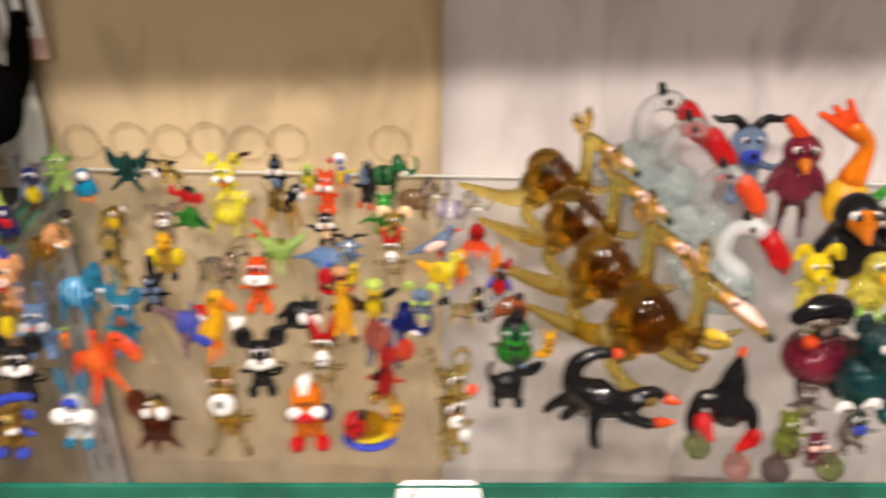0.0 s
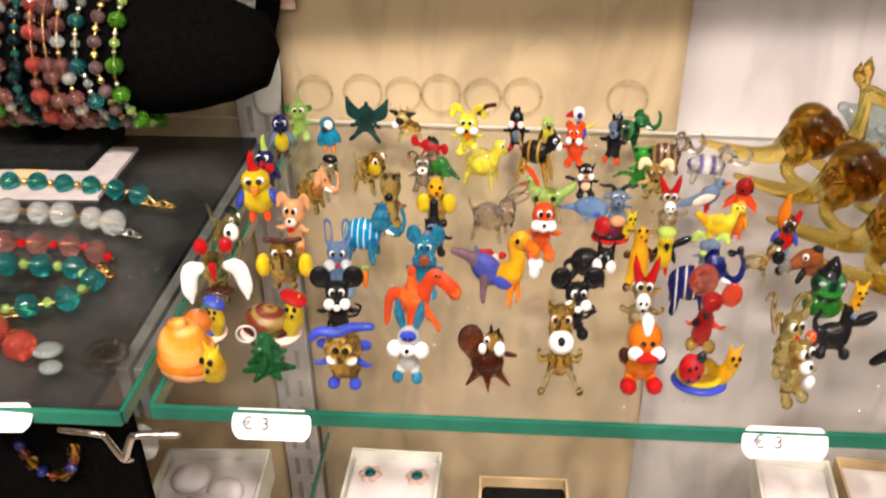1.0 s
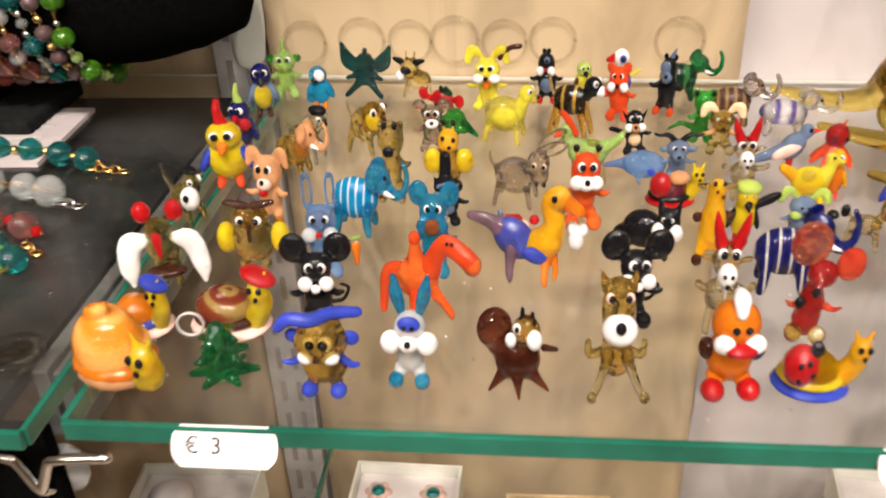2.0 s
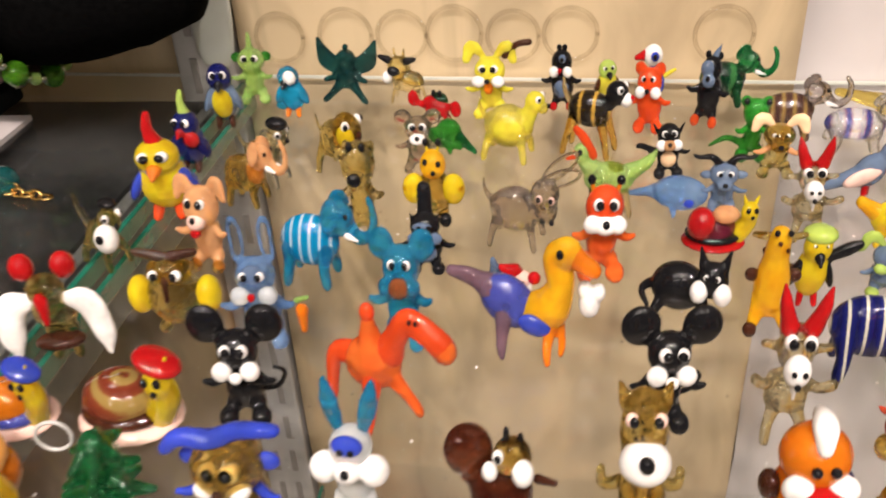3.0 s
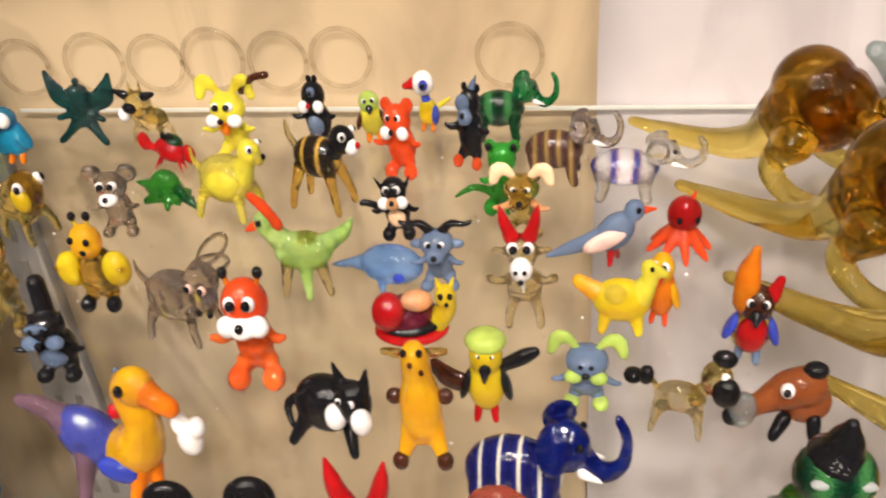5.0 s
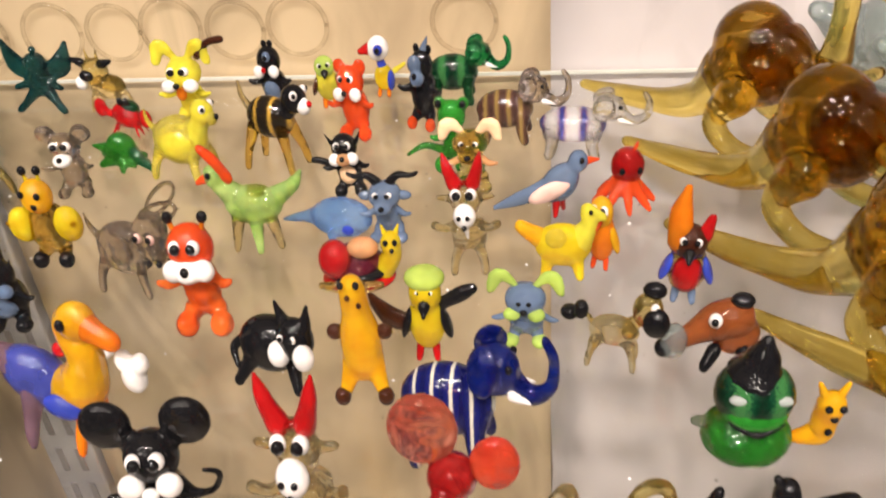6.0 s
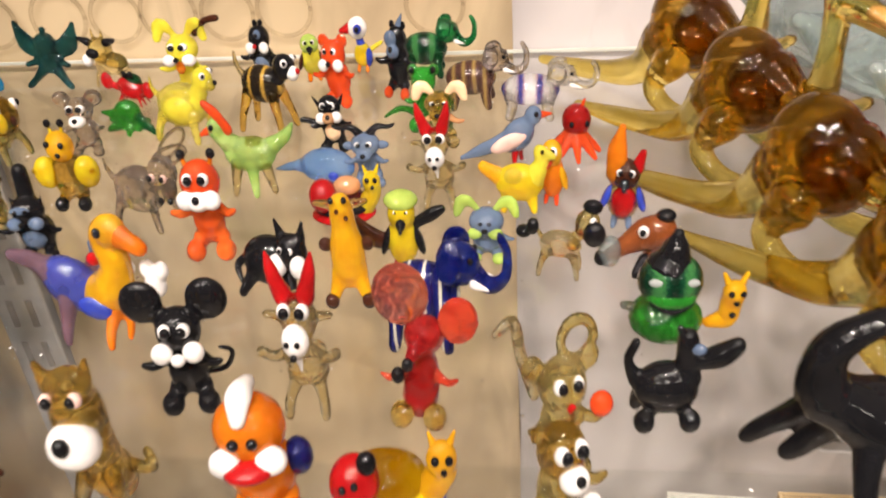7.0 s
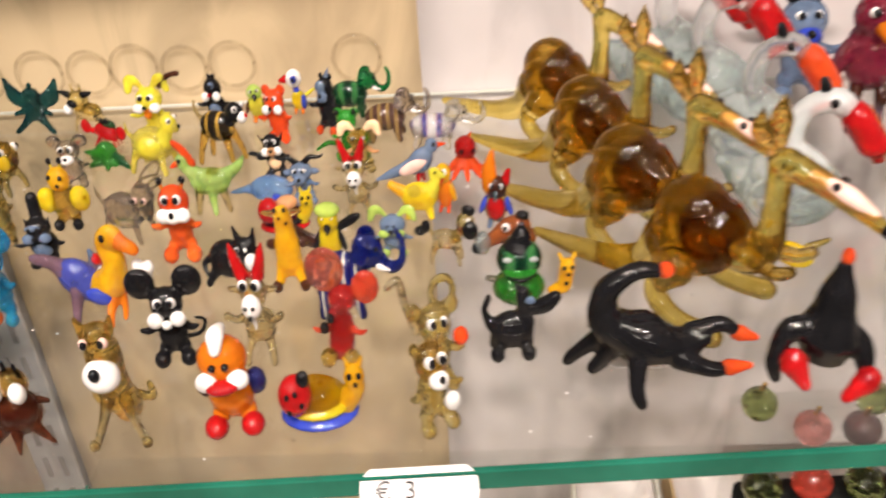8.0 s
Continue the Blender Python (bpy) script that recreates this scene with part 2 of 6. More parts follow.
M_TAG = plain("white_label_paper", (0.80, 0.78, 0.77), (0.86, 0.84, 0.83), 120, 0.6, 0.1, 0.0005)
M_INK = plain("black_ink", (0.01, 0.01, 0.01), (0.02, 0.02, 0.02), 200, 0.7)
M_KRAFT = plain("kraft_card", (0.52, 0.38, 0.20), (0.62, 0.46, 0.26), 60, 0.7, 0.15, 0.001)
M_BOXW = plain("pale_box_card", (0.66, 0.66, 0.58), (0.76, 0.76, 0.68), 50, 0.6, 0.1, 0.001)
M_FOAM = plain("white_foam", (0.72, 0.66, 0.66), (0.82, 0.78, 0.77), 40, 0.9, 0.4, 0.002)
M_EDGE, _nt, _p = mat_new("green_glass_edge")
_r, _n = noise_mix(_nt, (0.006, 0.085, 0.055), (0.015, 0.15, 0.10), 35, 4.0)
_nt.links.new(_r.outputs["Color"], _p.inputs["Base Color"])
_p.inputs["Roughness"].default_value = 0.22
_p.inputs["Coat Weight"].default_value = 0.6
# Pale colour for the light caught on the rear edge; also the plastic tag.
M_BACKEDGE = plain("lit_edge_and_tag", (0.50, 0.52, 0.46), (0.60, 0.61, 0.55), 40, 0.35)
M_PANE, _nt, _p = mat_new("shelf_glass")
_r, _n = noise_mix(_nt, (0.0, 0.0, 0.0), (0.055, 0.055, 0.055), 13, 7.0, 0.40, 0.80)
_p.inputs["Base Color"].default_value = (0.72, 0.70, 0.68, 1)      # dust and finger marks
_p.inputs["Roughness"].default_value = 0.4
_tr = _nt.nodes.new("ShaderNodeBsdfTransparent")
_tr.inputs["Color"].default_value = (0.985, 0.99, 0.985, 1)
_gl = _nt.nodes.new("ShaderNodeBsdfGlossy")
_gl.inputs["Roughness"].default_value = 0.02
_lw = _nt.nodes.new("ShaderNodeLayerWeight")
_lw.inputs["Blend"].default_value = 0.5
_pw = _nt.nodes.new("ShaderNodeMath")
_pw.operation = "POWER"
_pw.inputs[1].default_value = 5.0
_nt.links.new(_lw.outputs["Facing"], _pw.inputs[0])
_fr = _nt.nodes.new("ShaderNodeMath")
_fr.operation = "MULTIPLY_ADD"
_fr.inputs[1].default_value, _fr.inputs[2].default_value = 0.9, 0.04
_nt.links.new(_pw.outputs[0], _fr.inputs[0])
_m1 = _nt.nodes.new("ShaderNodeMixShader")
_m2 = _nt.nodes.new("ShaderNodeMixShader")
_nt.links.new(_fr.outputs[0], _m1.inputs[0])
_nt.links.new(_tr.outputs[0], _m1.inputs[1])
_nt.links.new(_gl.outputs[0], _m1.inputs[2])
_nt.links.new(_r.outputs["Color"], _m2.inputs[0])
_nt.links.new(_m1.outputs[0], _m2.inputs[1])
_nt.links.new(_p.outputs[0], _m2.inputs[2])
_nt.links.new(_m2.outputs[0], _nt.nodes["Material Output"].inputs["Surface"])

# ---- mesh helpers ----


def mesh_object(name, verts, faces, idx, mats, smooth=True):
    me = bpy.data.meshes.new(name)
    me.from_pydata(verts, [], faces)
    for m in mats:
        me.materials.append(m)
    me.polygons.foreach_set("material_index", idx)
    me.polygons.foreach_set("use_smooth", [smooth] * len(faces))
    me.update()
    return new(name, me)


class Glass:
    """Collects melted-on beads and drawn rods of glass in one mesh."""

    def __init__(self):
        self.v, self.f, self.i, self.mats, self.shells = [], [], [], [], []

    def slot(self, m):
        if m not in self.mats:
            self.mats.append(m)
        return self.mats.index(m)

    def rings(self, rows, m):
        """Rows of points, closed round; first and last rows may be single points."""
        s, base, k, start, v0 = self.slot(m), [], len(rows[1]), len(self.f), len(self.v)
        for row in rows:
            base.append(len(self.v))
            self.v.extend([tuple(p) for p in row])
        for a in range(len(rows) - 1):
            na, nb = len(rows[a]), len(rows[a + 1])
            for j in range(k):
                n = (j + 1) % k
                if na == 1:
                    q = (base[a], base[a + 1] + n, base[a + 1] + j)
                elif nb == 1:
                    q = (base[a] + j, base[a] + n, base[a + 1])
                else:
                    q = (base[a] + j, base[a] + n, base[a + 1] + n, base[a + 1] + j)
                self.f.append(q)
                self.i.append(s)
        self.shells.append((s, start, len(self.f), v0, len(self.v)))
        return self

    def b(self, c, r, m, rot=None, seg=0):
        """A bead: an ellipsoid round c with half-axes r, turned by rot degrees."""
        r = (r, r, r) if not isinstance(r, (tuple, list)) else r
        seg = seg or (18 if max(r) > 0.12 else 12)
        turn = Euler([radians(a) for a in rot]).to_matrix() if rot else None
        rows, n = [], seg // 2 + 1
        for a in range(n + 1):
            th = math.pi * a / n
            ring = []
            for j in range(1 if a in (0, n) else seg):
                ph = 2 * math.pi * j / seg
                p = Vector((r[0] * math.sin(th) * math.cos(ph), r[1] * math.sin(th) * math.sin(ph), -r[2] * math.cos(th)))
                if turn:
                    p = turn @ p
                ring.append(p + Vector(c))
            rows.append(ring)
        return self.rings(rows, m)

    def t(self, pts, rad, m, seg=10, flat=1.0):
        """A drawn rod through pts with radii rad, rounded at both ends."""
        P = [Vector(p) for p in pts]
        rad = [rad] * len(P) if not isinstance(rad, (tuple, list)) else list(rad)
        line, rr, steps = [], [], 5
        for a in range(len(P) - 1):
            p0, p1, p2, p3 = P[max(a - 1, 0)], P[a], P[a + 1], P[min(a + 2, len(P) - 1)]
            for k in range(steps):
                u = k / steps
                line.append(0.5 * ((2 * p1) + (p2 - p0) * u + (2 * p0 - 5 * p1 + 4 * p2 - p3) * u * u + (3 * p1 - p0 - 3 * p2 + p3) * u ** 3))
                rr.append(rad[a] + (rad[a + 1] - rad[a]) * u * u * (3 - 2 * u))
        line.append(P[-1])
        rr.append(rad[-1])
        d0, d1 = (line[1] - line[0]).normalized(), (line[-1] - line[-2]).normalized()
        line = [line[0] - d0 * rr[0], line[0] - d0 * rr[0] * 0.7] + line + [line[-1] + d1 * rr[-1] * 0.7, line[-1] + d1 * rr[-1]]
        rr = [0, rr[0] * 0.7] + rr + [rr[-1] * 0.7, 0]
        side = d0.orthogonal().normalized()
        if abs(d0.y) < 0.9:
            side = (Vector((0, 1, 0)) - d0 * d0.y).normalized()
        rows = []
        for a, p in enumerate(line):
            d = (line[min(a + 1, len(line) - 1)] - line[max(a - 1, 0)]).normalized()
            side = (side - d * side.dot(d)).normalized()
            up = d.cross(side)
            if rr[a] == 0:
                rows.append([p])
            else:
                rows.append([p + (side * math.cos(2 * math.pi * j / seg) * flat + up * math.sin(2 * math.pi * j / seg)) * rr[a] for j in range(seg)])
        return self.rings(rows, m)

    def eyes(self, x, y, z, sep, r, white=WHITE):
        """Two white beads with black pupils, looking to the front and a little up."""
        r *= 0.80
        for s in (-1, 1):
            if white:
                self.b((x + s * sep, y, z), r, white)
            self.b((x + s * sep * 0.85, y - r * (0.75 if white else 0), z + r * 0.15), r * (0.74 if white else 1), BLACK)
        return self

    def melt(self, voxel):
        """Fuses the larger beads and rods of each colour into one flowing surface."""
        groups, keep = {}, []
        for sh in self.shells:
            pts = np.array(self.v[sh[3]:sh[4]])
            size = float((pts.max(0) - pts.min(0)).max())
            (groups.setdefault(sh[0], []) if size > 0.0042 else keep).append(sh)
        verts, faces, idx = [], [], []

        def take(sh):
            off = len(verts) - sh[3]
            verts.extend(self.v[sh[3]:sh[4]])
            faces.extend(tuple(a + off for a in f) for f in self.f[sh[1]:sh[2]])
            idx.extend([sh[0]] * (sh[2] - sh[1]))

        for sh in keep:
            take(sh)
        for s, shells in groups.items():
            if len(shells) == 1:
                take(shells[0])
                continue
            me = bpy.data.meshes.new("melt")
            v, f = [], []
            for sh in shells:
                off = len(v) - sh[3]
                v.extend(self.v[sh[3]:sh[4]])
                f.extend(tuple(a + off for a in q) for q in self.f[sh[1]:sh[2]])
            me.from_pydata(v, [], f)
            ob = new("melt", me)
            rm = ob.modifiers.new("fuse", "REMESH")
            rm.mode, rm.voxel_size = "VOXEL", voxel
            sm = ob.modifiers.new("flow", "SMOOTH")
            sm.factor, sm.iterations = 0.5, 4
            ev = ob.evaluated_get(bpy.context.evaluated_depsgraph_get())
            out = ev.to_mesh()
            off = len(verts)
            verts.extend(tuple(p.co) for p in out.vertices)
            faces.extend(tuple(a + off for a in q.vertices) for q in out.polygons)
            idx.extend([s] * len(out.polygons))
            ev.to_mesh_clear()
            bpy.data.objects.remove(ob)
            bpy.data.meshes.remove(me)
        self.v, self.f, self.i = verts, faces, idx

    def done(self, name, x, y, h, w, yaw, label, category, group="glass animal figurines on the shelf", z=None):
        low = min(p[2] for p in self.v)
        high = max(p[2] for p in self.v)
        k = h / (high - low)
        kx = w / (max(p[0] for p in self.v) - min(p[0] for p in self.v)) if w else k
        kx = min(max(kx, 0.68 * k), 1.25 * k)
        self.v = [(p[0] * kx, p[1] * kx, (p[2] - low) * k) for p in self.v]
        self.melt(0.0005 if h < 0.05 else 0.0007)
        ob = mesh_object(name, self.v, self.f, self.i, self.mats)
        lean = random.Random(len(self.v))
        ob.matrix_world = pose(x, y, SHELF if z is None else z, lean.uniform(-1.5, 3.0), lean.uniform(-3.0, 3.0), yaw)
        return tagged(ob, label, category, group)


def box_bm(bm, x0, x1, y0, y1, z0, z1, bevel=0.0):
    made = bmesh.ops.create_cube(bm, size=1)["verts"]
    for v in made:
        v.co = ((x0 + x1) / 2 + v.co.x * (x1 - x0), (y0 + y1) / 2 + v.co.y * (y1 - y0), (z0 + z1) / 2 + v.co.z * (z1 - z0))
    if bevel:
        edges = list({e for v in made for e in v.link_edges})
        bmesh.ops.bevel(bm, geom=edges, offset=bevel, segments=2, affect="EDGES", profile=0.5)
    return bm


def part(name, bm, material, parent=None, label="", smooth=False):
    me = bpy.data.meshes.new(name)
    bm.to_mesh(me)
    bm.free()
    me.materials.append(material)
    if smooth:
        me.polygons.foreach_set("use_smooth", [True] * len(me.polygons))
    ob = new(name, me)
    if parent:
        ob.parent = parent
    if label:
        tagged(ob, label)
    return ob


def box(name, x0, x1, y0, y1, z0, z1, material, parent=None, label="", bevel=0.0):
    return part(name, box_bm(bmesh.new(), x0, x1, y0, y1, z0, z1, bevel), material, parent, label)


def glass_part(name, g, parent=None, label=""):
    ob = mesh_object(name, g.v, g.f, g.i, g.mats)
    if parent:
        ob.parent = parent
    if label:
        tagged(ob, label)
    return ob


def empty(name, x, y, z, rz=0, rx=0, ry=0):
    ob = new(name)
    ob.empty_display_size = 0.01
    ob.matrix_world = pose(x, y, z, rx, ry, rz)
    return ob


# ---- the shop round the display ----
def structure(ob, label, category):
    return tagged(ob, label, category, kind="structure")


BACK_TURN = -2.6                  # the back boards stand slightly askew


def back_y(x):
    return 0.470 + x * math.tan(radians(BACK_TURN))


structure(box("floor", -2.6, 2.6, -3.6, 0.8, -0.05, 0.0, M_FLOOR), "brown laminate shop floor", "floor")
structure(box("ceiling", -2.6, 2.6, -3.6, 0.8, 2.6, 2.65, M_CEIL), "off-white painted shop ceiling", "ceiling")
structure(box("wall_south", -2.6, 2.6, -3.65, -3.6, 0, 2.6, M_ROOM), "plain dark shop wall, out of view", "wall")
structure(box("wall_west", -2.65, -2.6, -3.6, 0.8, 0, 2.6, M_ROOM), "plain dark shop wall, out of view", "wall")
structure(box("wall_east", 2.6, 2.65, -3.6, 0.8, 0, 2.6, M_ROOM), "plain dark shop wall, out of view", "wall")
structure(box("wall_north", -2.6, 2.6, 0.56, 0.62, 0, 2.6, M_WALL), "beige painted wall behind the display shelves", "wall")


def backing(name, x0, x1, z0, z1, y_off, material, label, grain):
    """A sheet of card behind the shelves, with a gently uneven surface and edge."""
    bm = bmesh.new()
    nx, nz = 28, 28
    rows = []
    for j in range(nz + 1):
        row = []
        for i in range(nx + 1):
            x, z = x0 + (x1 - x0) * i / nx, z0 + (z1 - z0) * j / nz
            edge = 0.0012 * noise.noise((z * 60, grain, 0)) if i in (0, nx) else 0
            y = back_y(x) + y_off + 0.0012 * noise.noise((x * 22, z * 14, grain))
            row.append(bm.verts.new((x + edge, y, z)))
        rows.append(row)
    front = [bm.faces.new((rows[j][i], rows[j][i + 1], rows[j + 1][i + 1], rows[j + 1][i])) for j in range(nz) for i in range(nx)]
    made = bmesh.ops.extrude_face_region(bm, geom=front)["geom"]
    for v in made:
        if isinstance(v, bmesh.types.BMVert):
            v.co.y += 0.002
    bmesh.ops.recalc_face_normals(bm, faces=bm.faces[:])
    return tagged(part(name, bm, material, None, "", True), label, "backing board", kind="structure")


backing("backing_board_cream", -0.231, 0.0, 0.35, 1.40, 0.0, M_CREAM, "cream card backing board behind the glass shelf", 1.0)
backing("backing_board_white", -0.0005, 0.62, 0.35, 1.40, -0.0008, M_WHITEP, "white card backing board with a ragged edge", 2.0)
backing("backing_board_grey", -0.75, -0.262, 0.35, 1.40, 0.002, M_CREAM, "dull beige backing board behind the bracelets", 3.0)


def glass_shelf(x0, x1, y0, y1, z, label):
    base = empty("glass_shelf", (x0 + x1) / 2, (y0 + y1) / 2, z - 0.006)
    w, d = (x1 - x0) / 2, (y1 - y0) / 2
    bm = box_bm(bmesh.new(), -w + 0.0012, w - 0.0012, -d + 0.0012, d, 0, 0.006)
    for v in bm.verts:
        if v.co.y > 0:
            v.co.y = back_y(v.co.x + (x0 + x1) / 2) - 0.0032 - (y0 + y1) / 2
    pane = part("pane", bm, M_PANE, base)
    # Thin pale strip added for the bright line where the rear edge catches light.
    bm = box_bm(bmesh.new(), -w + 0.0012, w - 0.0012, 0, 0.0008, 0.0052, 0.0064)
    for v in bm.verts:
        v.co.y += back_y(v.co.x + (x0 + x1) / 2) - 0.0036 - (y0 + y1) / 2
    if z > 1.0:
        part("back_edge", bm, M_BACKEDGE, base, "pale strip painted as the lit rear edge line")
    else:
        bm.free()
    box("front_edge", -w, w, -d - 0.001, -d + 0.001, 0, 0.0059, M_EDGE, base, "polished green front edge of the glass", 0.0004)
    for s in (-1, 1):
        box("side_edge", s * w - 0.001, s * w + 0.001, -d + 0.001, d, 0, 0.0059, M_EDGE, base, "polished green side edge of the glass", 0.0004)
    return tagged(base, label, "glass shelf", "glass shelves")


glass_shelf(-0.219, 0.75, 0.2205, 0.456, SHELF, "clear glass shelf with a polished green front edge")
glass_shelf(-0.95, -0.228, 0.216, 0.470, SHELF, "clear glass shelf carrying bead bracelets over dark felt")
glass_shelf(-0.219, 0.75, 0.2305, 0.456, 0.85, "lower clear glass shelf holding earring boxes")
# Unseen board in the upper shelf's place; shades the top of the backing boards.
structure(box("upper_shade_board", -1.3, 1.3, 0.215, 0.54, 1.413, 1.433, M_CEIL), "plain unseen board casting the upper shelf's shadow", "board")
structure(box("shelf_side_board", -0.98, -0.96, 0.2, 0.55, 0, 1.42, M_WALL), "plain side board closing the display", "board")
structure(box("shelf_end_board", 0.78, 0.80, 0.2, 0.55, 0, 1.42, M_WALL), "plain side board closing the display", "board")


def upright(x):
    """A slotted steel upright that carries the shelf brackets."""
    base = empty("shelf_upright", x, back_y(x) - 0.004, 0.35)
    box("rail", -0.013, 0.013, 0, 0.014, 0, 1.05, M_STEEL, base, "", 0.001)
    for k in range(40):
        z = 0.02 + k * 0.026
        for s in (-0.005, 0.005):
            box("slot", s - 0.0016, s + 0.0016, -0.0008, 0.0006, z, z + 0.016, M_SLOT, base)
    return tagged(base, "slotted brushed steel shelf upright against the wall", "shelf upright")


upright(-0.2465)
structure(box("felt_board", -0.95, -0.2475, 0.230, 0.470, 1.066, 1.071, M_DARK), "black felt board under the bracelet shelf", "board")
structure(box("felt_front", -0.95, -0.235, 0.232, 0.237, 0.55, 1.064, M_VELVET), "black felt panel hanging below the bracelet shelf", "board")

# ---- kinds of glass figurines, one unit high ----


def ears(g, kind, m, z=0.9, x=0.17, r=0.13, inner=None):
    for s in (-1, 1):
        if kind == "round":
            g.b((s * x, 0.02, z), (r, r * 0.5, r), m)
        elif kind == "point":
            g.t([(s * x * 0.8, 0, z - 0.08), (s * x * 1.15, 0, z + r)], [r * 0.6, r * 0.15], m, 8, 0.6)
        elif kind == "long":
            g.t([(s * x * 0.5, 0, z - 0.08), (s * x * 0.9, 0.02, z + r), (s * x * 1.1, 0.03, z + 2.2 * r)], [0.05, 0.085, 0.04], m, 10, 0.5)
        elif kind == "loop":
            g.t([(s * (x * 0.62 + 0.075 * math.cos(a * 0.63) + 0.05 * math.sin(a * 0.315)), 0.02, z + 0.17 + 0.21 * math.sin(a * 0.63)) for a in range(11)], 0.022, m, 8)
        elif kind == "horn":
            g.t([(s * x * 0.6, 0, z - 0.05), (s * x, 0.0, z + r * 0.7), (s * x * 1.25, 0.02, z + r * 1.7)], [0.075, 0.055, 0.02], m)
        elif kind == "wide":
            g.t([(s * x * 0.4, 0, z - 0.03), (s * x * 1.1, 0, z + r * 0.5), (s * x * 2.1, 0, z + r * 0.45), (s * x * 2.6, 0, z + r * 0.7)], [0.07, 0.055, 0.04, 0.03], m)
        elif kind == "flop":
            g.t([(s * x * 0.6, 0, z), (s * x * 1.5, 0, z + r * 0.7), (s * x * 2.0, -0.02, z - r * 0.3)], [0.05, 0.1, 0.06], m, 10, 0.45)
        elif kind == "knob":
            g.t([(s * x * 0.8, 0, z - 0.06), (s * x, 0, z + 0.04)], [0.03, 0.025], m, 8)
            g.b((s * x * 1.02, 0, z + 0.06), 0.045, BLACK)
    return g


def sitter(body, head=None, ear=("round", 0.13), earm=None, belly=None, cheeks=None, nose=BLACK, muzzle=None, feet=None, arms=None,
           eyes=True, hr=0.21, br=(0.19, 0.17, 0.26), tail=None, ex=0.17, ez=0.9, footr=0.085, eyer=0.054):
    """An upright sitting animal that faces the front."""
    g = Glass()
    head, feet, arms, earm = head or body, feet or body, body if arms is None else arms, earm or head or body
    g.b((0, 0.02, 0.10 + br[2]), br, body)
    g.b((0, -0.03, 0.70), (hr * 1.02, hr * 0.95, hr), head)
    if belly:
        g.b((0, -br[1] * 0.45, 0.33), (br[0] * 0.7, br[1] * 0.65, br[2] * 0.62), belly)
    for s in (-1, 1):
        g.b((s * 0.15, -0.13, footr), (footr * 1.05, footr * 1.2, footr), feet)
        g.t([(s * 0.1, 0, 0.17), (s * 0.14, -0.1, 0.1)], [0.09, 0.06], body, 8)
        if arms != 0:
            g.t([(s * br[0] * 0.7, -0.02, 0.47), (s * (br[0] + 0.06), -0.1, 0.44), (s * (br[0] + 0.14), -0.13, 0.47)], [0.055, 0.045, 0.032], arms, 8)
        if cheeks:
            g.b((s * 0.125, -0.19, 0.60), (0.095, 0.08, 0.088), cheeks)
    if muzzle:
        g.b((0, -0.2, 0.60), (0.12, 0.11, 0.09), muzzle)
    if nose:
        g.b((0, -0.285 if (cheeks or muzzle) else -0.235, 0.645), 0.038, nose)
    if eyes:
        g.eyes(0, -0.165, 0.775, 0.075, eyer)
    if tail:
        g.t([(0.1, 0.12, 0.2), (0.28, 0.16, 0.2), (0.36, 0.14, 0.36), (0.26, 0.12, 0.42)], [0.03, 0.03, 0.028, 0.022], tail, 8)
    ears(g, ear[0], earm, ez, ex, ear[1])
    return g


def quad(body, legs=None, head=None, length=0.42, girth=0.2, neck=(0.34, 0.62, 0.46, 0.78), headr=0.16, tail=None, nose=None, muzzle=None,
         eyes=True, legr=0.06, bodyz=0.46, spread=0.3):
    """A four-legged animal that faces +x."""
    g = Glass()
    legs, head = legs or body, head or body
    g.b((0, 0, bodyz), (length, girth, girth * 1.12), body)
    for sx in (-1, 1):
        for sy in (-1, 1):
            g.t([(sx * length * 0.6, sy * girth * 0.5, bodyz - 0.08), (sx * spread, sy * girth * 0.9, 0.2), (sx * (spread + 0.04), sy * girth * 1.0, 0.03)],
                [legr * 1.5, legr * 0.95, legr * 0.85], legs, 8)
    nx, nz, hx, hz = neck
    g.t([(length * 0.55, 0, bodyz + 0.05), (nx, 0, nz), (hx - 0.03, 0, hz - 0.03)], [girth * 0.75, girth * 0.5, headr * 0.7], head)
    g.b((hx, 0, hz), (headr * 1.12, headr, headr), head)
    if muzzle:
        g.b((hx + headr * 0.95, -0.02, hz - 0.06), headr * 0.6, muzzle)
    if nose:
        g.b((hx + headr * (1.5 if muzzle else 1.1), -0.02, hz - 0.03), headr * 0.25, nose)
    if eyes:
        for s in (-1, 1):
            g.b((hx + headr * 0.5, s * headr * 0.72, hz + headr * 0.45), headr * 0.34, WHITE)
            g.b((hx + headr * 0.66, s * headr * 0.92, hz + headr * 0.5), headr * 0.19, BLACK)
    if tail:
        g.t([(-length * 0.9, 0, bodyz + 0.08), (-length * 1.15, 0, bodyz + 0.2), (-length * 1.2, 0, bodyz + 0.34)], [0.05, 0.035, 0.02], tail, 8)
    return g


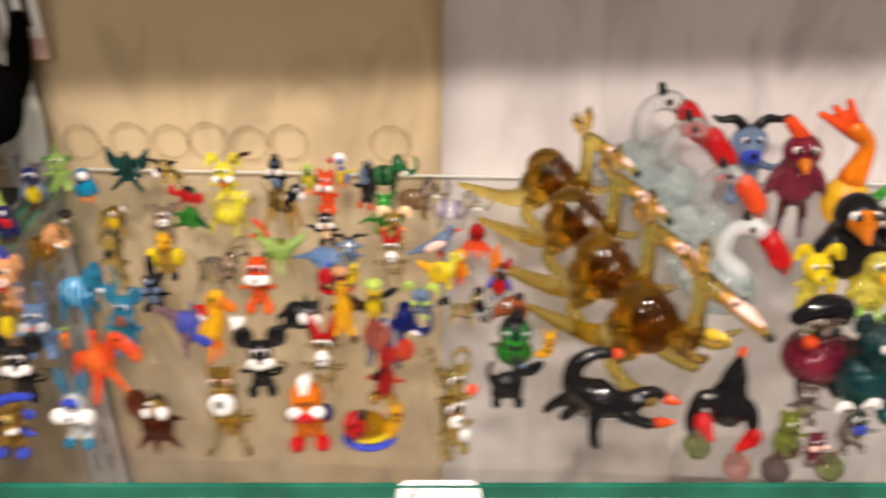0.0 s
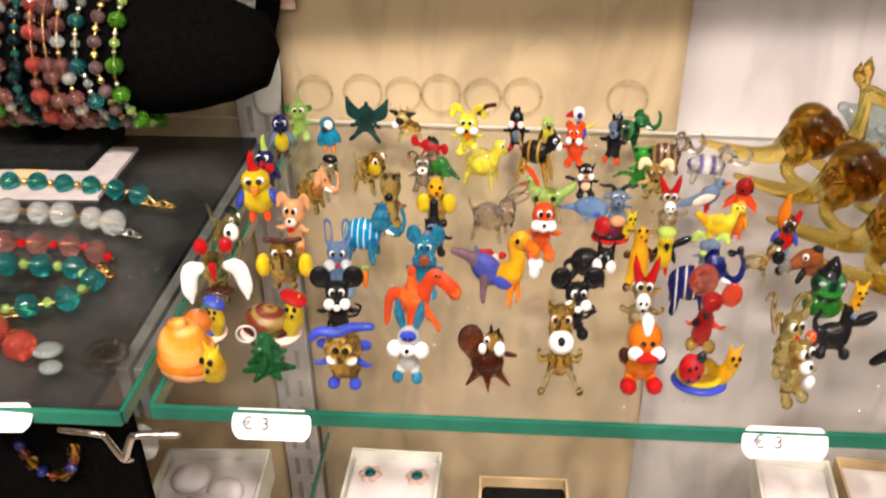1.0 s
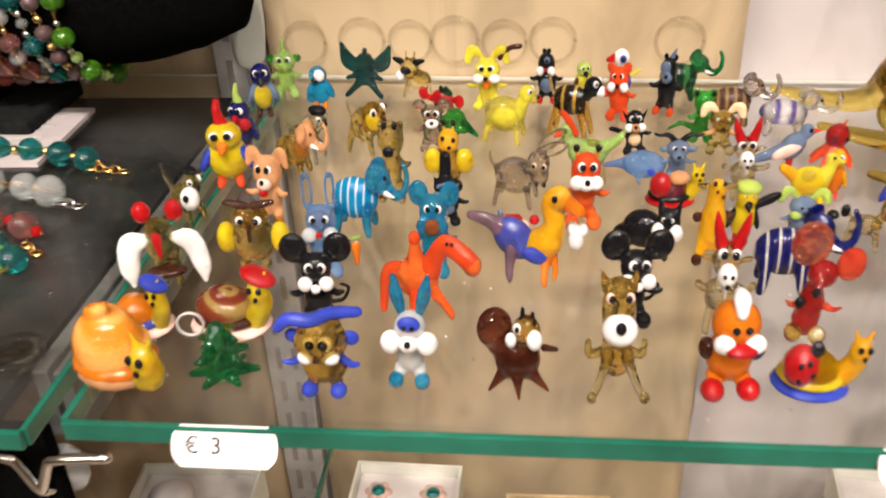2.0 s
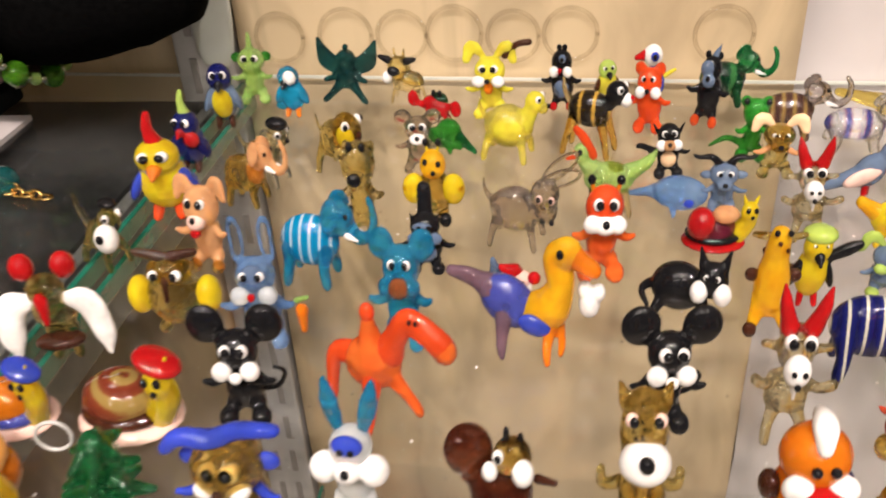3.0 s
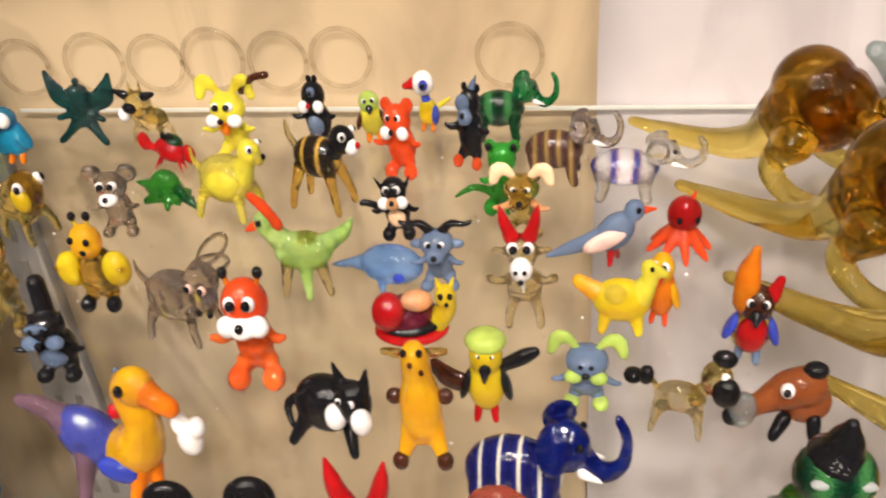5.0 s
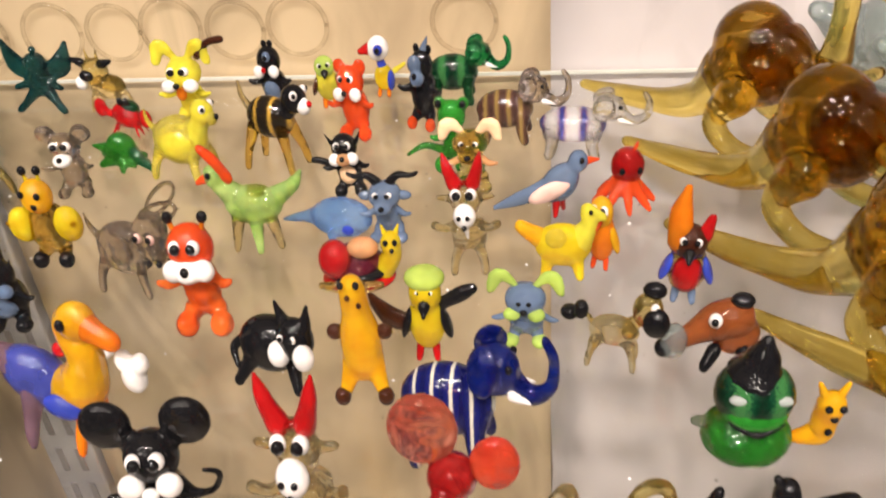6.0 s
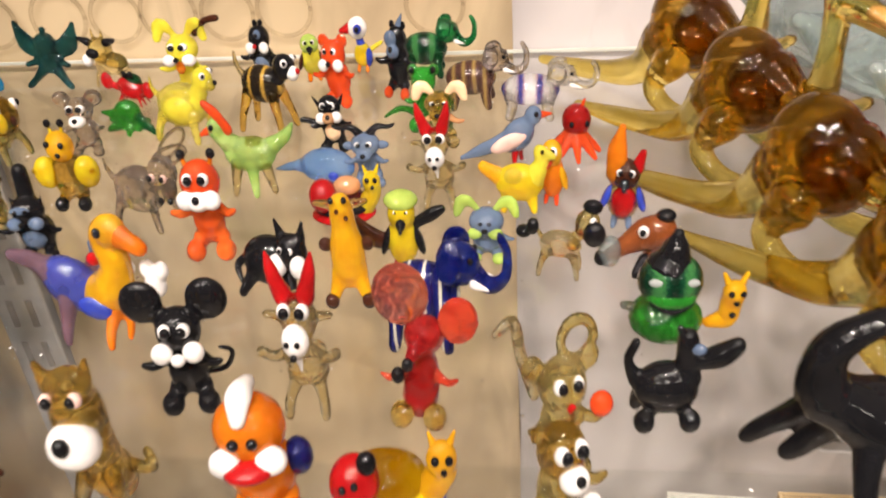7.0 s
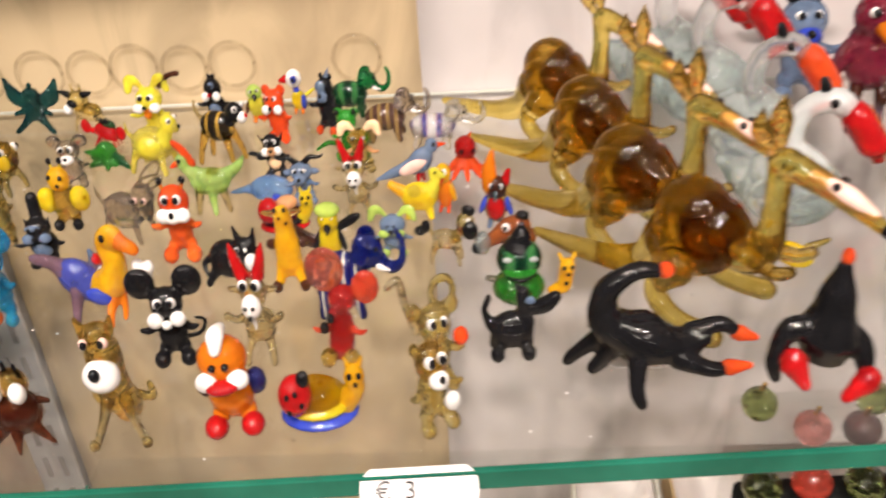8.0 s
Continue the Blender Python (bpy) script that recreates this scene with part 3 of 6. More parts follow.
def elephant(body, head=None, legs=None, earm=None, trunk=None, tusk=WHITE):
    """An elephant that faces +x with its trunk raised."""
    head, trunk = head or body, trunk or head or body
    g = quad(body, legs, head, 0.46, 0.26, (0.34, 0.6, 0.48, 0.72), 0.2, None, None, None, False, 0.095, 0.44, 0.27)
    g.t([(0.6, 0, 0.66), (0.78, 0, 0.52), (0.96, 0, 0.6), (1.0, 0, 0.82), (0.93, 0, 0.97)], [0.11, 0.085, 0.065, 0.055, 0.045], trunk)
    for s in (-1, 1):
        g.b((0.4, s * 0.22, 0.82), (0.17, 0.05, 0.2), earm or head, (s * 25, 0, s * 20))
        g.b((0.62, s * 0.14, 0.8), 0.035, BLACK)
        if tusk:
            g.t([(0.62, s * 0.12, 0.58), (0.8, s * 0.15, 0.54)], [0.05, 0.02], tusk, 8)
    return g


def snail(shell, base, head, hat=None, rim=None, beetle=False, tall=False):
    """A snail whose head is at +x, with a coiled shell."""
    g = Glass()
    g.b((-0.04, 0, 0.10 if not tall else 0.18), (0.70, 0.56, 0.11) if not tall else (0.56, 0.5, 0.18), base)
    hz = 0.30 if tall else 0.0
    g.b((-0.06, 0, 0.24), (0.60, 0.49, 0.13), rim or shell)
    g.b((-0.10, -0.02, 0.36), (0.50, 0.42, 0.26 if not tall else 0.42), shell)
    turns = []
    for k in range(17):
        a = k * 0.8
        r = 0.50 - 0.027 * k
        turns.append((-0.10 + r * math.cos(a), -0.02 + 0.84 * r * math.sin(a), 0.36 + (0.015 if not tall else 0.03) * k))
    g.t(turns, [0.085] * 16 + [0.04], shell, 8)
    g.t([(0.40, -0.05, 0.20), (0.6, -0.12, 0.5 - hz * 0.8), (0.6, -0.16, 0.72 - hz)], [0.2, 0.19, 0.17], head)
    g.b((0.6, -0.19, 0.72 - hz), (0.19, 0.18, 0.2), head)
    for s in (-1, 1):
        g.b((0.6 + s * 0.08, -0.35, 0.8 - hz), 0.05, BLACK)
        g.t([(0.6 + s * 0.1, -0.16, 0.88 - hz), (0.6 + s * 0.15, -0.16, 1.0 - hz)], [0.05, 0.02], head, 8)
    g.b((0.62, -0.37, 0.68 - hz), 0.04, BLACK)
    if hat:
        g.b((0.62, -0.14, 0.93), (0.3, 0.24, 0.09), hat, (0, 18, 0))
    if beetle:
        g.b((-0.42, -0.3, 0.55), 0.3, RED)
        g.b((-0.26, -0.4, 0.85), 0.12, BLACK)
        for dx, dz in ((-0.12, 0.12), (0.12, -0.02), (-0.1, -0.12), (0.02, 0.16)):
            g.b((-0.42 + dx, -0.565, 0.55 + dz), 0.045, BLACK)
    return g


def bird(body, wing=None, belly=None, beak=ORANGE, feet=ORANGE, crest=None, face=None, head=None, eyer=0.075, tail=None):
    """An upright bird that faces the front."""
    g = Glass()
    wing, head = wing or body, head or body
    g.b((0, 0.02, 0.40), (0.23, 0.21, 0.32), body)
    g.b((0, -0.02, 0.73), (0.2, 0.19, 0.2), head)
    if belly:
        g.b((0, -0.1, 0.38), (0.17, 0.14, 0.23), belly)
    if face:
        g.b((0, -0.13, 0.74), (0.14, 0.1, 0.13), face)
    for s in (-1, 1):
        g.b((s * 0.23, -0.02, 0.4), (0.06, 0.13, 0.19), wing, (0, s * -22, 0))
        g.t([(s * 0.09, -0.03, 0.14), (s * 0.11, -0.1, 0.03)], [0.06, 0.05], feet, 8)
    g.t([(0, -0.2, 0.68), (0, -0.31, 0.63)], [0.075, 0.025], beak, 8)
    g.eyes(0, -0.155, 0.8, 0.08, eyer)
    if crest:
        g.t([(0, 0, 0.88), (-0.03, 0, 1.05), (-0.02, 0.03, 1.2)], [0.09, 0.055, 0.035], crest, 8)
    if tail:
        g.t([(0, 0.16, 0.3), (0, 0.34, 0.18)], [0.1, 0.05], tail, 8)
    return g


# ---- front row ----
snail(S_ORANGE, PEACH, YELLOW, None, ORANGE, False, True).done("snail_figurine", -0.208, 0.236, 0.0275, 0.03, -18, "orange swirled glass snail with a yellow face", "figurine")
snail(ORANGE, PINKW, YELLOW, BLUE, PERI).done("snail_figurine", -0.2110, 0.2600, 0.0215, 0.022, -8, "orange glass snail with a blue beret", "figurine")
snail(S_SNAIL, PINKW, YELLOW, RED, DBROWN).done("snail_figurine", -0.1850, 0.2620, 0.0240, 0.029, -5, "brown ringed glass snail with a red beret", "figurine")
snail(C_HONEY, BLUE, AMBERO, None, YELLOW, True).done("snail_figurine", -0.026, 0.242, 0.0205, 0.022, 5, "yellow glass snail with a red ladybird on it", "figurine")

g = Glass()
for k in range(6):
    a, rr = k * 60, 0.34 - 0.02 * k
    for lev in range(3):
        ra = radians(a + lev * 25)
        g.t([(0, 0, 0.2 + 0.25 * lev), (math.cos(ra) * (0.42 - 0.1 * lev), math.sin(ra) * 0.34, 0.14 + 0.25 * lev)], [0.15, 0.05], C_EMER, 8)
g.b((0, 0, 0.48), (0.2, 0.18, 0.42), C_EMER)
g.t([(-0.28 + 0.16 * math.cos(k * 0.7), -0.05, 0.92 + 0.16 * math.sin(k * 0.7)) for k in range(10)], 0.02, M_STEEL, 6)
g.done("pine_tree_figurine", -0.1810, 0.2400, 0.0228, 0.020, 10, "emerald glass fir tree with a metal ring", "figurine")

g = sitter(C_HONEY, C_HONEY, ("round", 0.1), BLUE, None, WHITE, DBROWN, None, BLUE, BLUE, True, 0.27, (0.24, 0.2, 0.22), None, 0.29, 0.7, 0.09, 0.085)
g.t([(-0.42, -0.06, 0.86), (-0.3, -0.05, 0.98), (-0.08, -0.03, 0.95), (0.12, -0.02, 1.05), (0.4, -0.04, 1.1)], [0.06, 0.075, 0.09, 0.075, 0.06], BLUE)
g.done("dog_figurine", -0.152, 0.237, 0.0282, 0.024, 0, "honey glass dog with a wavy blue hat and white cheeks", "figurine")

g = sitter(C_FROST, C_FROST, ("long", 0.17), C_TURQ, None, None, BLACK, WHITE, C_TURQ, 0, False, 0.18, (0.16, 0.15, 0.22), None, 0.17, 0.88, 0.09)
g.b((0, -0.15, 0.8), (0.13, 0.07, 0.09), BLUE)
for s in (-1, 1):
    g.b((s * 0.2, -0.12, 0.56), (0.13, 0.12, 0.13), WHITE)
g.eyes(0, -0.215, 0.79, 0.05, 0.035, None)
g.done("rabbit_figurine", -0.1300, 0.2410, 0.0345, 0.0153, 0, "white glass rabbit with turquoise ears and feet", "figurine")

g = Glass()
g.b((0.02, 0, 0.36), (0.34, 0.26, 0.27), C_BROWN)
g.b((0.0, 0, 0.36), (0.24, 0.18, 0.19), S_SNAIL)
g.b((0.16, -0.08, 0.74), (0.2, 0.18, 0.17), C_HONEY)
g.b((0.27, -0.24, 0.7), 0.12, WHITE)
g.b((-0.06, -0.2, 0.68), 0.09, WHITE)
g.b((-0.30, 0.06, 0.70), (0.27, 0.16, 0.24), C_BROWN, (0, -25, 0))
g.t([(-0.15, 0.1, 0.3), (-0.32, 0.08, 0.5)], [0.1, 0.12], C_BROWN)
for sx, sy in ((-0.4, -0.16), (0.46, -0.16), (0.04, -0.36), (0.0, 0.22)):
    g.t([(sx * 0.4, sy * 0.5, 0.25), (sx, sy, 0.03)], [0.1, 0.03], C_BROWN, 8)
for dx, dz in ((0.1, 0.95), (0.24, 0.9)):
    g.t([(dx, -0.05, dz - 0.1), (dx + 0.01, -0.05, dz + 0.03)], [0.045, 0.035], BLACK, 8)
g.b((0.03, -0.2, 0.82), 0.06, WHITE)
g.b((0.03, -0.25, 0.83), 0.035, BLACK)
g.t([(0.4, -0.06, 0.52), (0.58, -0.14, 0.54)], [0.045, 0.03], DBROWN, 8)
g.done("squirrel_figurine", -0.1015, 0.2400, 0.0264, 0.021, 0, "brown glass squirrel with a white muzzle", "figurine")

g = Glass()
g.t([(0, 0.04, 0.26), (0, 0.02, 0.46), (0, 0, 0.7), (0, 0, 0.84)], [0.15, 0.14, 0.165, 0.14], C_HONEY, 14)
g.b((0, -0.16, 0.6), (0.17, 0.14, 0.135), WHITE)
g.b((0, -0.285, 0.68), 0.052, BLACK)
g.eyes(0, -0.11, 0.85, 0.09, 0.055, PINKW)
for s in (-1, 1):
    g.t([(s * 0.11, 0.0, 0.88), (s * 0.16, 0.02, 1.0)], [0.06, 0.025], C_HONEY, 8)
    g.t([(s * 0.08, -0.05, 0.32), (s * 0.16, -0.16, 0.15), (s * 0.24, -0.24, 0.02)], [0.07, 0.045, 0.04], C_PALE, 8)
    g.b((s * 0.25, -0.26, 0.03), 0.05, C_PALE)
    g.t([(s * 0.14, 0.1, 0.25), (s * 0.26, 0.14, 0.2), (s * 0.27, 0.12, 0.33)], [0.05, 0.04, 0.035], C_AMBER, 8)
g.b((0, 0.1, 0.2), (0.16, 0.14, 0.18), C_HONEY)
g.done("dog_figurine", -0.0755, 0.2410, 0.0360, 0.0165, 0, "tan glass dog with a big white muzzle", "figurine")

g = sitter(ORANGE, ORANGE, ("round", 0.001), ORANGE, None, WHITE, None, None, RED, 0, False, 0.2, (0.2, 0.18, 0.25), None, 0.05, 0.8, 0.1)
g.b((0, -0.24, 0.575), (0.14, 0.09, 0.055), RED)
g.eyes(0, -0.215, 0.74, 0.06, 0.04, None)
g.t([(-0.01, -0.16, 0.86), (0.0, -0.08, 0.95), (0.02, 0.06, 0.93)], [0.05, 0.075, 0.05], WHITE, 10)
g.b((0.21, 0.04, 0.4), (0.09, 0.1, 0.12), NAVY)
g.b((-0.2, 0.02, 0.42), (0.07, 0.09, 0.1), DBROWN)
g.done("chick_figurine", -0.0475, 0.2410, 0.0325, 0.017, 4, "orange glass chick with white cheeks and red feet", "figurine")

# ---- second row ----
for mx, my, lab in ((-0.160, 0.266, "black glass mouse with a curled tail, squatting"), (-0.070, 0.270, "black glass mouse with big round ears and white cheeks")):
    g = sitter(BLACK, BLACK, ("round", 0.175), BLACK, None, WHITE, None, None, BLACK, BLACK, True, 0.185, (0.17, 0.16, 0.22), BLACK, 0.26, 0.92, 0.095, 0.07)
    g.b((0, -0.23, 0.56), (0.06, 0.05, 0.05), WHITE)
    g.done("mouse_figurine", mx, my, 0.0310, 0.0207, 8, lab, "figurine")

g = Glass()
g.b((0, 0, 0.48), (0.33, 0.23, 0.24), C_ORANGE)
g.t([(0.2, 0, 0.6), (0.3, 0, 0.78), (0.42, 0, 0.9), (0.62, -0.03, 0.86), (0.84, -0.06, 0.74)], [0.17, 0.13, 0.12, 0.12, 0.13], CORAL)
g.b((0.84, -0.06, 0.73), (0.14, 0.13, 0.12), C_ORANGE)
g.t([(-0.02, 0, 0.66), (-0.03, 0, 0.86)], [0.15, 0.08], C_ORANGE)
g.b((-0.03, 0, 0.93), 0.09, CORAL)
g.t([(-0.25, 0.05, 0.5), (-0.48, 0.06, 0.46), (-0.56, 0.06, 0.1), (-0.56, 0.04, 0.02)], [0.12, 0.1, 0.07, 0.06], CORAL)
g.t([(0.02, -0.12, 0.4), (0.04, -0.3, 0.18), (0.05, -0.42, 0.02)], [0.13, 0.08, 0.05], CORAL)
g.t([(0.22, -0.05, 0.4), (0.48, -0.12, 0.22), (0.56, -0.14, 0.14)], [0.09, 0.06, 0.055], C_ORANGE)
g.eyes(0.52, -0.1, 0.96, 0.04, 0.04, CORAL)
g.done("camel_figurine", -0.1310, 0.2690, 0.0305, 0.03, -10, "red-orange glass camel standing on spread legs", "figurine")

g = sitter(C_TURQ, C_TURQ, ("round", 0.135), C_TURQ, None, C_TURQ, BROWN, BROWN, C_TURQ, C_TURQ, True, 0.19, (0.17, 0.15, 0.24), None, 0.21, 0.88, 0.08)
g.done("koala_figurine", -0.129, 0.294, 0.0328, 0.016, 0, "turquoise glass koala with a brown muzzle", "figurine")

g = Glass()
g.b((-0.32, 0, 0.42), (0.36, 0.2, 0.24), PERI, (0, 24, 0))
g.t([(-0.5, 0, 0.52), (-0.75, 0.03, 0.62), (-1.02, 0.05, 0.66)], [0.16, 0.09, 0.06], MAUVE)
g.t([(-0.35, -0.1, 0.35), (-0.36, -0.28, 0.12), (-0.34, -0.36, 0.02)], [0.12, 0.07, 0.045], MAUVE)
g.t([(0.0, -0.02, 0.34), (0.2, -0.04, 0.42), (0.3, -0.03, 0.66), (0.22, -0.02, 0.88), (0.34, -0.06, 0.98)], [0.2, 0.22, 0.17, 0.14, 0.13], AMBERO, 14)
g.b((0.36, -0.06, 0.96), (0.19, 0.15, 0.15), AMBERO)
g.t([(0.46, -0.08, 0.93), (0.6, -0.1, 0.87), (0.68, -0.1, 0.83)], [0.12, 0.09, 0.085], ORANGE, 10)
g.b((0.3, -0.21, 1.0), 0.045, BLACK)
g.b((0.02, -0.22, 0.3), (0.2, 0.08, 0.1), BLUE, (0, 12, 0))
g.t([(0.2, -0.1, 0.28), (0.18, -0.3, 0.12), (0.2, -0.4, 0.02)], [0.1, 0.06, 0.045], ORANGE)
g.t([(0.28, -0.02, 0.28), (0.34, -0.14, 0.12), (0.33, -0.2, 0.02)], [0.08, 0.05, 0.04], ORANGE)
g.b((-0.02, 0.06, 0.64), (0.08, 0.07, 0.06), RED)
g.b((0.62, 0.12, 0.40), (0.13, 0.1, 0.14), WHITE)
g.b((0.56, 0.12, 0.54), 0.09, WHITE)
g.b((0.72, 0.12, 0.52), 0.09, WHITE)
g.done("seahorse_figurine", -0.0970, 0.2950, 0.032, 0.038, -6, "yellow glass sea creature with a violet-blue body", "figurine")

g = Glass()
g.b((-0.3, 0.05, 0.36), (0.5, 0.36, 0.34), BLACK)
g.b((0.3, -0.16, 0.62), (0.28, 0.25, 0.26), BLACK)
for s in (-1, 1):
    g.t([(0.3 + s * 0.17, -0.1, 0.78), (0.3 + s * 0.25, -0.08, 1.02)], [0.1, 0.04], BLACK, 8)
    g.b((0.3 + s * 0.2, -0.36, 0.52), 0.16, WHITE)
    g.t([(-0.2 + s * 0.35, -0.15, 0.25), (-0.2 + s * 0.5, -0.4, 0.06)], [0.12, 0.08], BLACK, 8)
g.t([(-0.75, 0.1, 0.35), (-0.95, 0, 0.25), (-0.8, -0.2, 0.12)], [0.08, 0.07, 0.05], BLACK, 8)
g.eyes(0.3, -0.37, 0.74, 0.1, 0.055)
g.done("cat_figurine", -0.0580, 0.3100, 0.0218, 0.021, -15, "black glass cat lying down with white cheeks", "figurine")

for gx, gy, gh in ((-0.045, 0.269, 0.0380), (-0.0225, 0.350, 0.031)):
    g = Glass()
    g.b((0, 0.03, 0.3), (0.15, 0.13, 0.17), C_PALE)
    g.b((0, 0, 0.64), (0.14, 0.12, 0.18), C_PALE)
    g.eyes(0, -0.09, 0.73, 0.068, 0.066)
    g.b((0, -0.15, 0.56), (0.105, 0.1, 0.115), WHITE)
    g.eyes(0, -0.24, 0.585, 0.045, 0.027, None)
    g.b((0, -0.25, 0.5), 0.026, BLACK)
    g.t([(0, -0.14, 0.45), (0.01, -0.15, 0.34)], [0.04, 0.015], WHITE, 8)
    ears(g, "horn", RED, 0.83, 0.13, 0.14)
    for s in (-1, 1):
        g.t([(s * 0.1, 0, 0.64), (s * 0.24, 0, 0.66)], [0.04, 0.03], C_PALE, 8)
        g.t([(s * 0.1, 0, 0.4), (s * 0.2, -0.08, 0.4), (s * 0.28, -0.12, 0.46)], [0.05, 0.04, 0.045], C_PALE, 8)
        g.t([(s * 0.08, -0.02, 0.2), (s * 0.13, -0.12, 0.1), (s * 0.14, -0.18, 0.02)], [0.06, 0.045, 0.045], C_PALE, 8)
    for k in range(4):
        g.t([(0.15 * math.cos(a * 0.7), 0.03 + 0.13 * math.sin(a * 0.7), 0.22 + 0.05 * k) for a in range(10)], 0.02, C_PALE, 6)
    g.done("goat_figurine", gx, gy, gh, 0.017, -3, "clear glass goat with red horns and white muzzle", "figurine")

elephant(S_NAVY, C_NAVY, S_NAVY, C_NAVY, C_NAVY).done("elephant_figurine", -0.0230, 0.2890, 0.0282, 0.029, -8, "navy glass elephant with pale stripes", "figurine")

g = Glass()
g.t([(0, 0.02, 0.16), (0, 0.02, 0.36), (-0.02, 0, 0.52)], [0.15, 0.14, 0.09], C_RED, 14)
g.b((0.02, -0.03, 0.64), (0.16, 0.15, 0.12), C_RED)
g.t([(0.0, -0.1, 0.62), (-0.06, -0.22, 0.57)], [0.09, 0.045], C_RED, 8)
g.b((-0.17, 0.0, 0.88), (0.215, 0.09, 0.20), C_RUBY, (0, 8, 0))
g.b((0.27, -0.04, 0.76), (0.155, 0.08, 0.155), C_SCARLET, (0, -15, 0))
g.b((-0.07, -0.27, 0.56), 0.045, BLACK)
g.b((-0.16, -0.14, 0.40), 0.055, BLACK)
for s in (-1, 1):
    g.b((s * 0.13, -0.11, 0.09), (0.10, 0.11, 0.09), C_HONEY)
    g.t([(s * 0.10, -0.02, 0.36), (s * 0.22, -0.08, 0.34), (s * 0.29, -0.1, 0.38)], [0.05, 0.03, 0.02], C_SCARLET, 8)
g.done("mouse_figurine", -0.0228, 0.2645, 0.0364, 0.02, -4, "red glass mouse with big orange-red ears", "figurine").rotation_euler[1] = radians(5)

# ---- by the end of the shelf ----
g = Glass()
g.b((0, 0, 0.5), (0.24, 0.2, 0.22), C_AMBER)
g.b((0, -0.05, 0.72), (0.2, 0.17, 0.16), C_AMBER)
for s in (-1, 1):
    g.t([(s * 0.18, -0.05, 0.62), (s * 0.42, -0.08, 0.56), (s * 0.5, -0.12, 0.3), (s * 0.5, -0.14, 0.08)], [0.08, 0.17, 0.15, 0.05], WHITE, 10, 0.5)
    g.b((s * 0.22 + 0.05, -0.02, 0.95), 0.13, RED)
    g.t([(s * 0.1, 0, 0.35), (s * 0.12, -0.06, 0.03)], [0.08, 0.06], C_AMBER, 8)
g.t([(0, -0.2, 0.7), (0.02, -0.28, 0.5)], [0.08, 0.04], RED, 8)
g.b((0, -0.12, 0.22), (0.28, 0.16, 0.07), DBROWN)
g.done("angel_figurine", -0.2120, 0.2850, 0.0309, 0.029, 8, "amber glass angel with white wings and red beads", "figurine")

g = Glass()
g.b((0, 0, 0.38), (0.34, 0.24, 0.36), C_AMBER)
g.b((0, -0.03, 0.76), (0.26, 0.2, 0.18), C_HONEY)
for s in (-1, 1):
    g.b((s * 0.4, -0.02, 0.42), (0.15, 0.18, 0.24), YELLOW)
    g.t([(s * 0.06, -0.06, 0.94), (s * 0.34, -0.06, 1.0)], [0.07, 0.05], DBROWN, 8)
    g.b((s * 0.16, -0.1, 0.03), 0.08, C_AMBER)
g.eyes(0, -0.2, 0.78, 0.13, 0.08)
g.t([(0, -0.22, 0.74), (0, -0.28, 0.5)], [0.05, 0.035], DBROWN, 8)
g.done("owl_figurine", -0.1880, 0.2980, 0.0255, 0.024, 5, "amber glass owl with yellow wings and brown brows", "figurine")

g = sitter(C_BLUE, C_BLUE, ("loop", 0.18), C_BLUE, None, C_FROST, RED, None, C_BLUE, C_BLUE, True, 0.18, (0.18, 0.16, 0.24), None, 0.17, 0.86, 0.08)
g.b((0, -0.12, 0.74), (0.12, 0.08, 0.12), GREYB)
g.t([(0.4, -0.15, 0.42), (0.4, -0.16, 0.22)], [0.06, 0.035], ORANGE, 8)
g.t([(0.36, -0.12, 0.5), (0.46, -0.14, 0.54)], [0.03, 0.02], C_LIME, 8)
g.done("rabbit_figurine", -0.1640, 0.2940, 0.0364, 0.022, 6, "clear blue glass rabbit with a carrot", "figurine")

elephant(S_TURQ, C_TURQ, C_TURQ, C_TURQ, C_TURQ).done("elephant_figurine", -0.1590, 0.3210, 0.0282, 0.0235, -5, "turquoise streaked glass elephant with raised trunk", "figurine")

g = quad(C_AMBER, C_AMBER, C_AMBER, 0.36, 0.24, (0.25, 0.6, 0.3, 0.74), 0.2, None, BLACK, None, True, 0.08, 0.42)
g.b((0.42, -0.22, 0.56), 0.22, WHITE)
g.b((0.5, -0.42, 0.64), 0.07, BLACK)
g.b((0.2, 0.1, 0.95), (0.2, 0.14, 0.08), BLACK)
g.t([(-0.3, 0, 0.5), (-0.5, 0, 0.72), (-0.6, 0, 0.95)], [0.08, 0.06, 0.03], C_PALE)
g.done("dog_figurine", -0.2220, 0.3270, 0.0218, 0.0196, -25, "amber glass dog holding a white ball", "figurine")

bird(YELLOW, BLUE, None, ORANGE, CORAL, RED).done("parrot_figurine", -0.214, 0.356, 0.0355, 0.022, 10, "yellow glass parrot with red crest and blue wings", "figurine")
g = bird(NAVY, NAVY, None, RED, DBROWN, LIME)
g.b((0.12, -0.14, 0.55), (0.13, 0.1, 0.13), RED)
g.done("bird_figurine", -0.2180, 0.3870, 0.0300, 0.015, -8, "navy and red glass bird with a lime crest", "figurine")
bird(GREYB, GREYB, YELLOW, BLACK, DBROWN, None, None, NAVY).done("bird_figurine", -0.219, 0.424, 0.0255, 0.015, 12, "navy headed glass bird with a yellow belly", "figurine")
g = sitter(C_LIME, C_LIME, ("round", 0.08), C_GREEN, None, None, None, None, C_LIME, C_LIME, True, 0.2, (0.15, 0.14, 0.26), None, 0.22, 0.74, 0.09, 0.07)
g.t([(0, 0, 0.85), (0, 0, 1.12)], [0.06, 0.03], C_LIME, 8)
g.done("frog_figurine", -0.2150, 0.4490, 0.029, 0.017, 10, "lime green glass frog standing upright", "figurine")
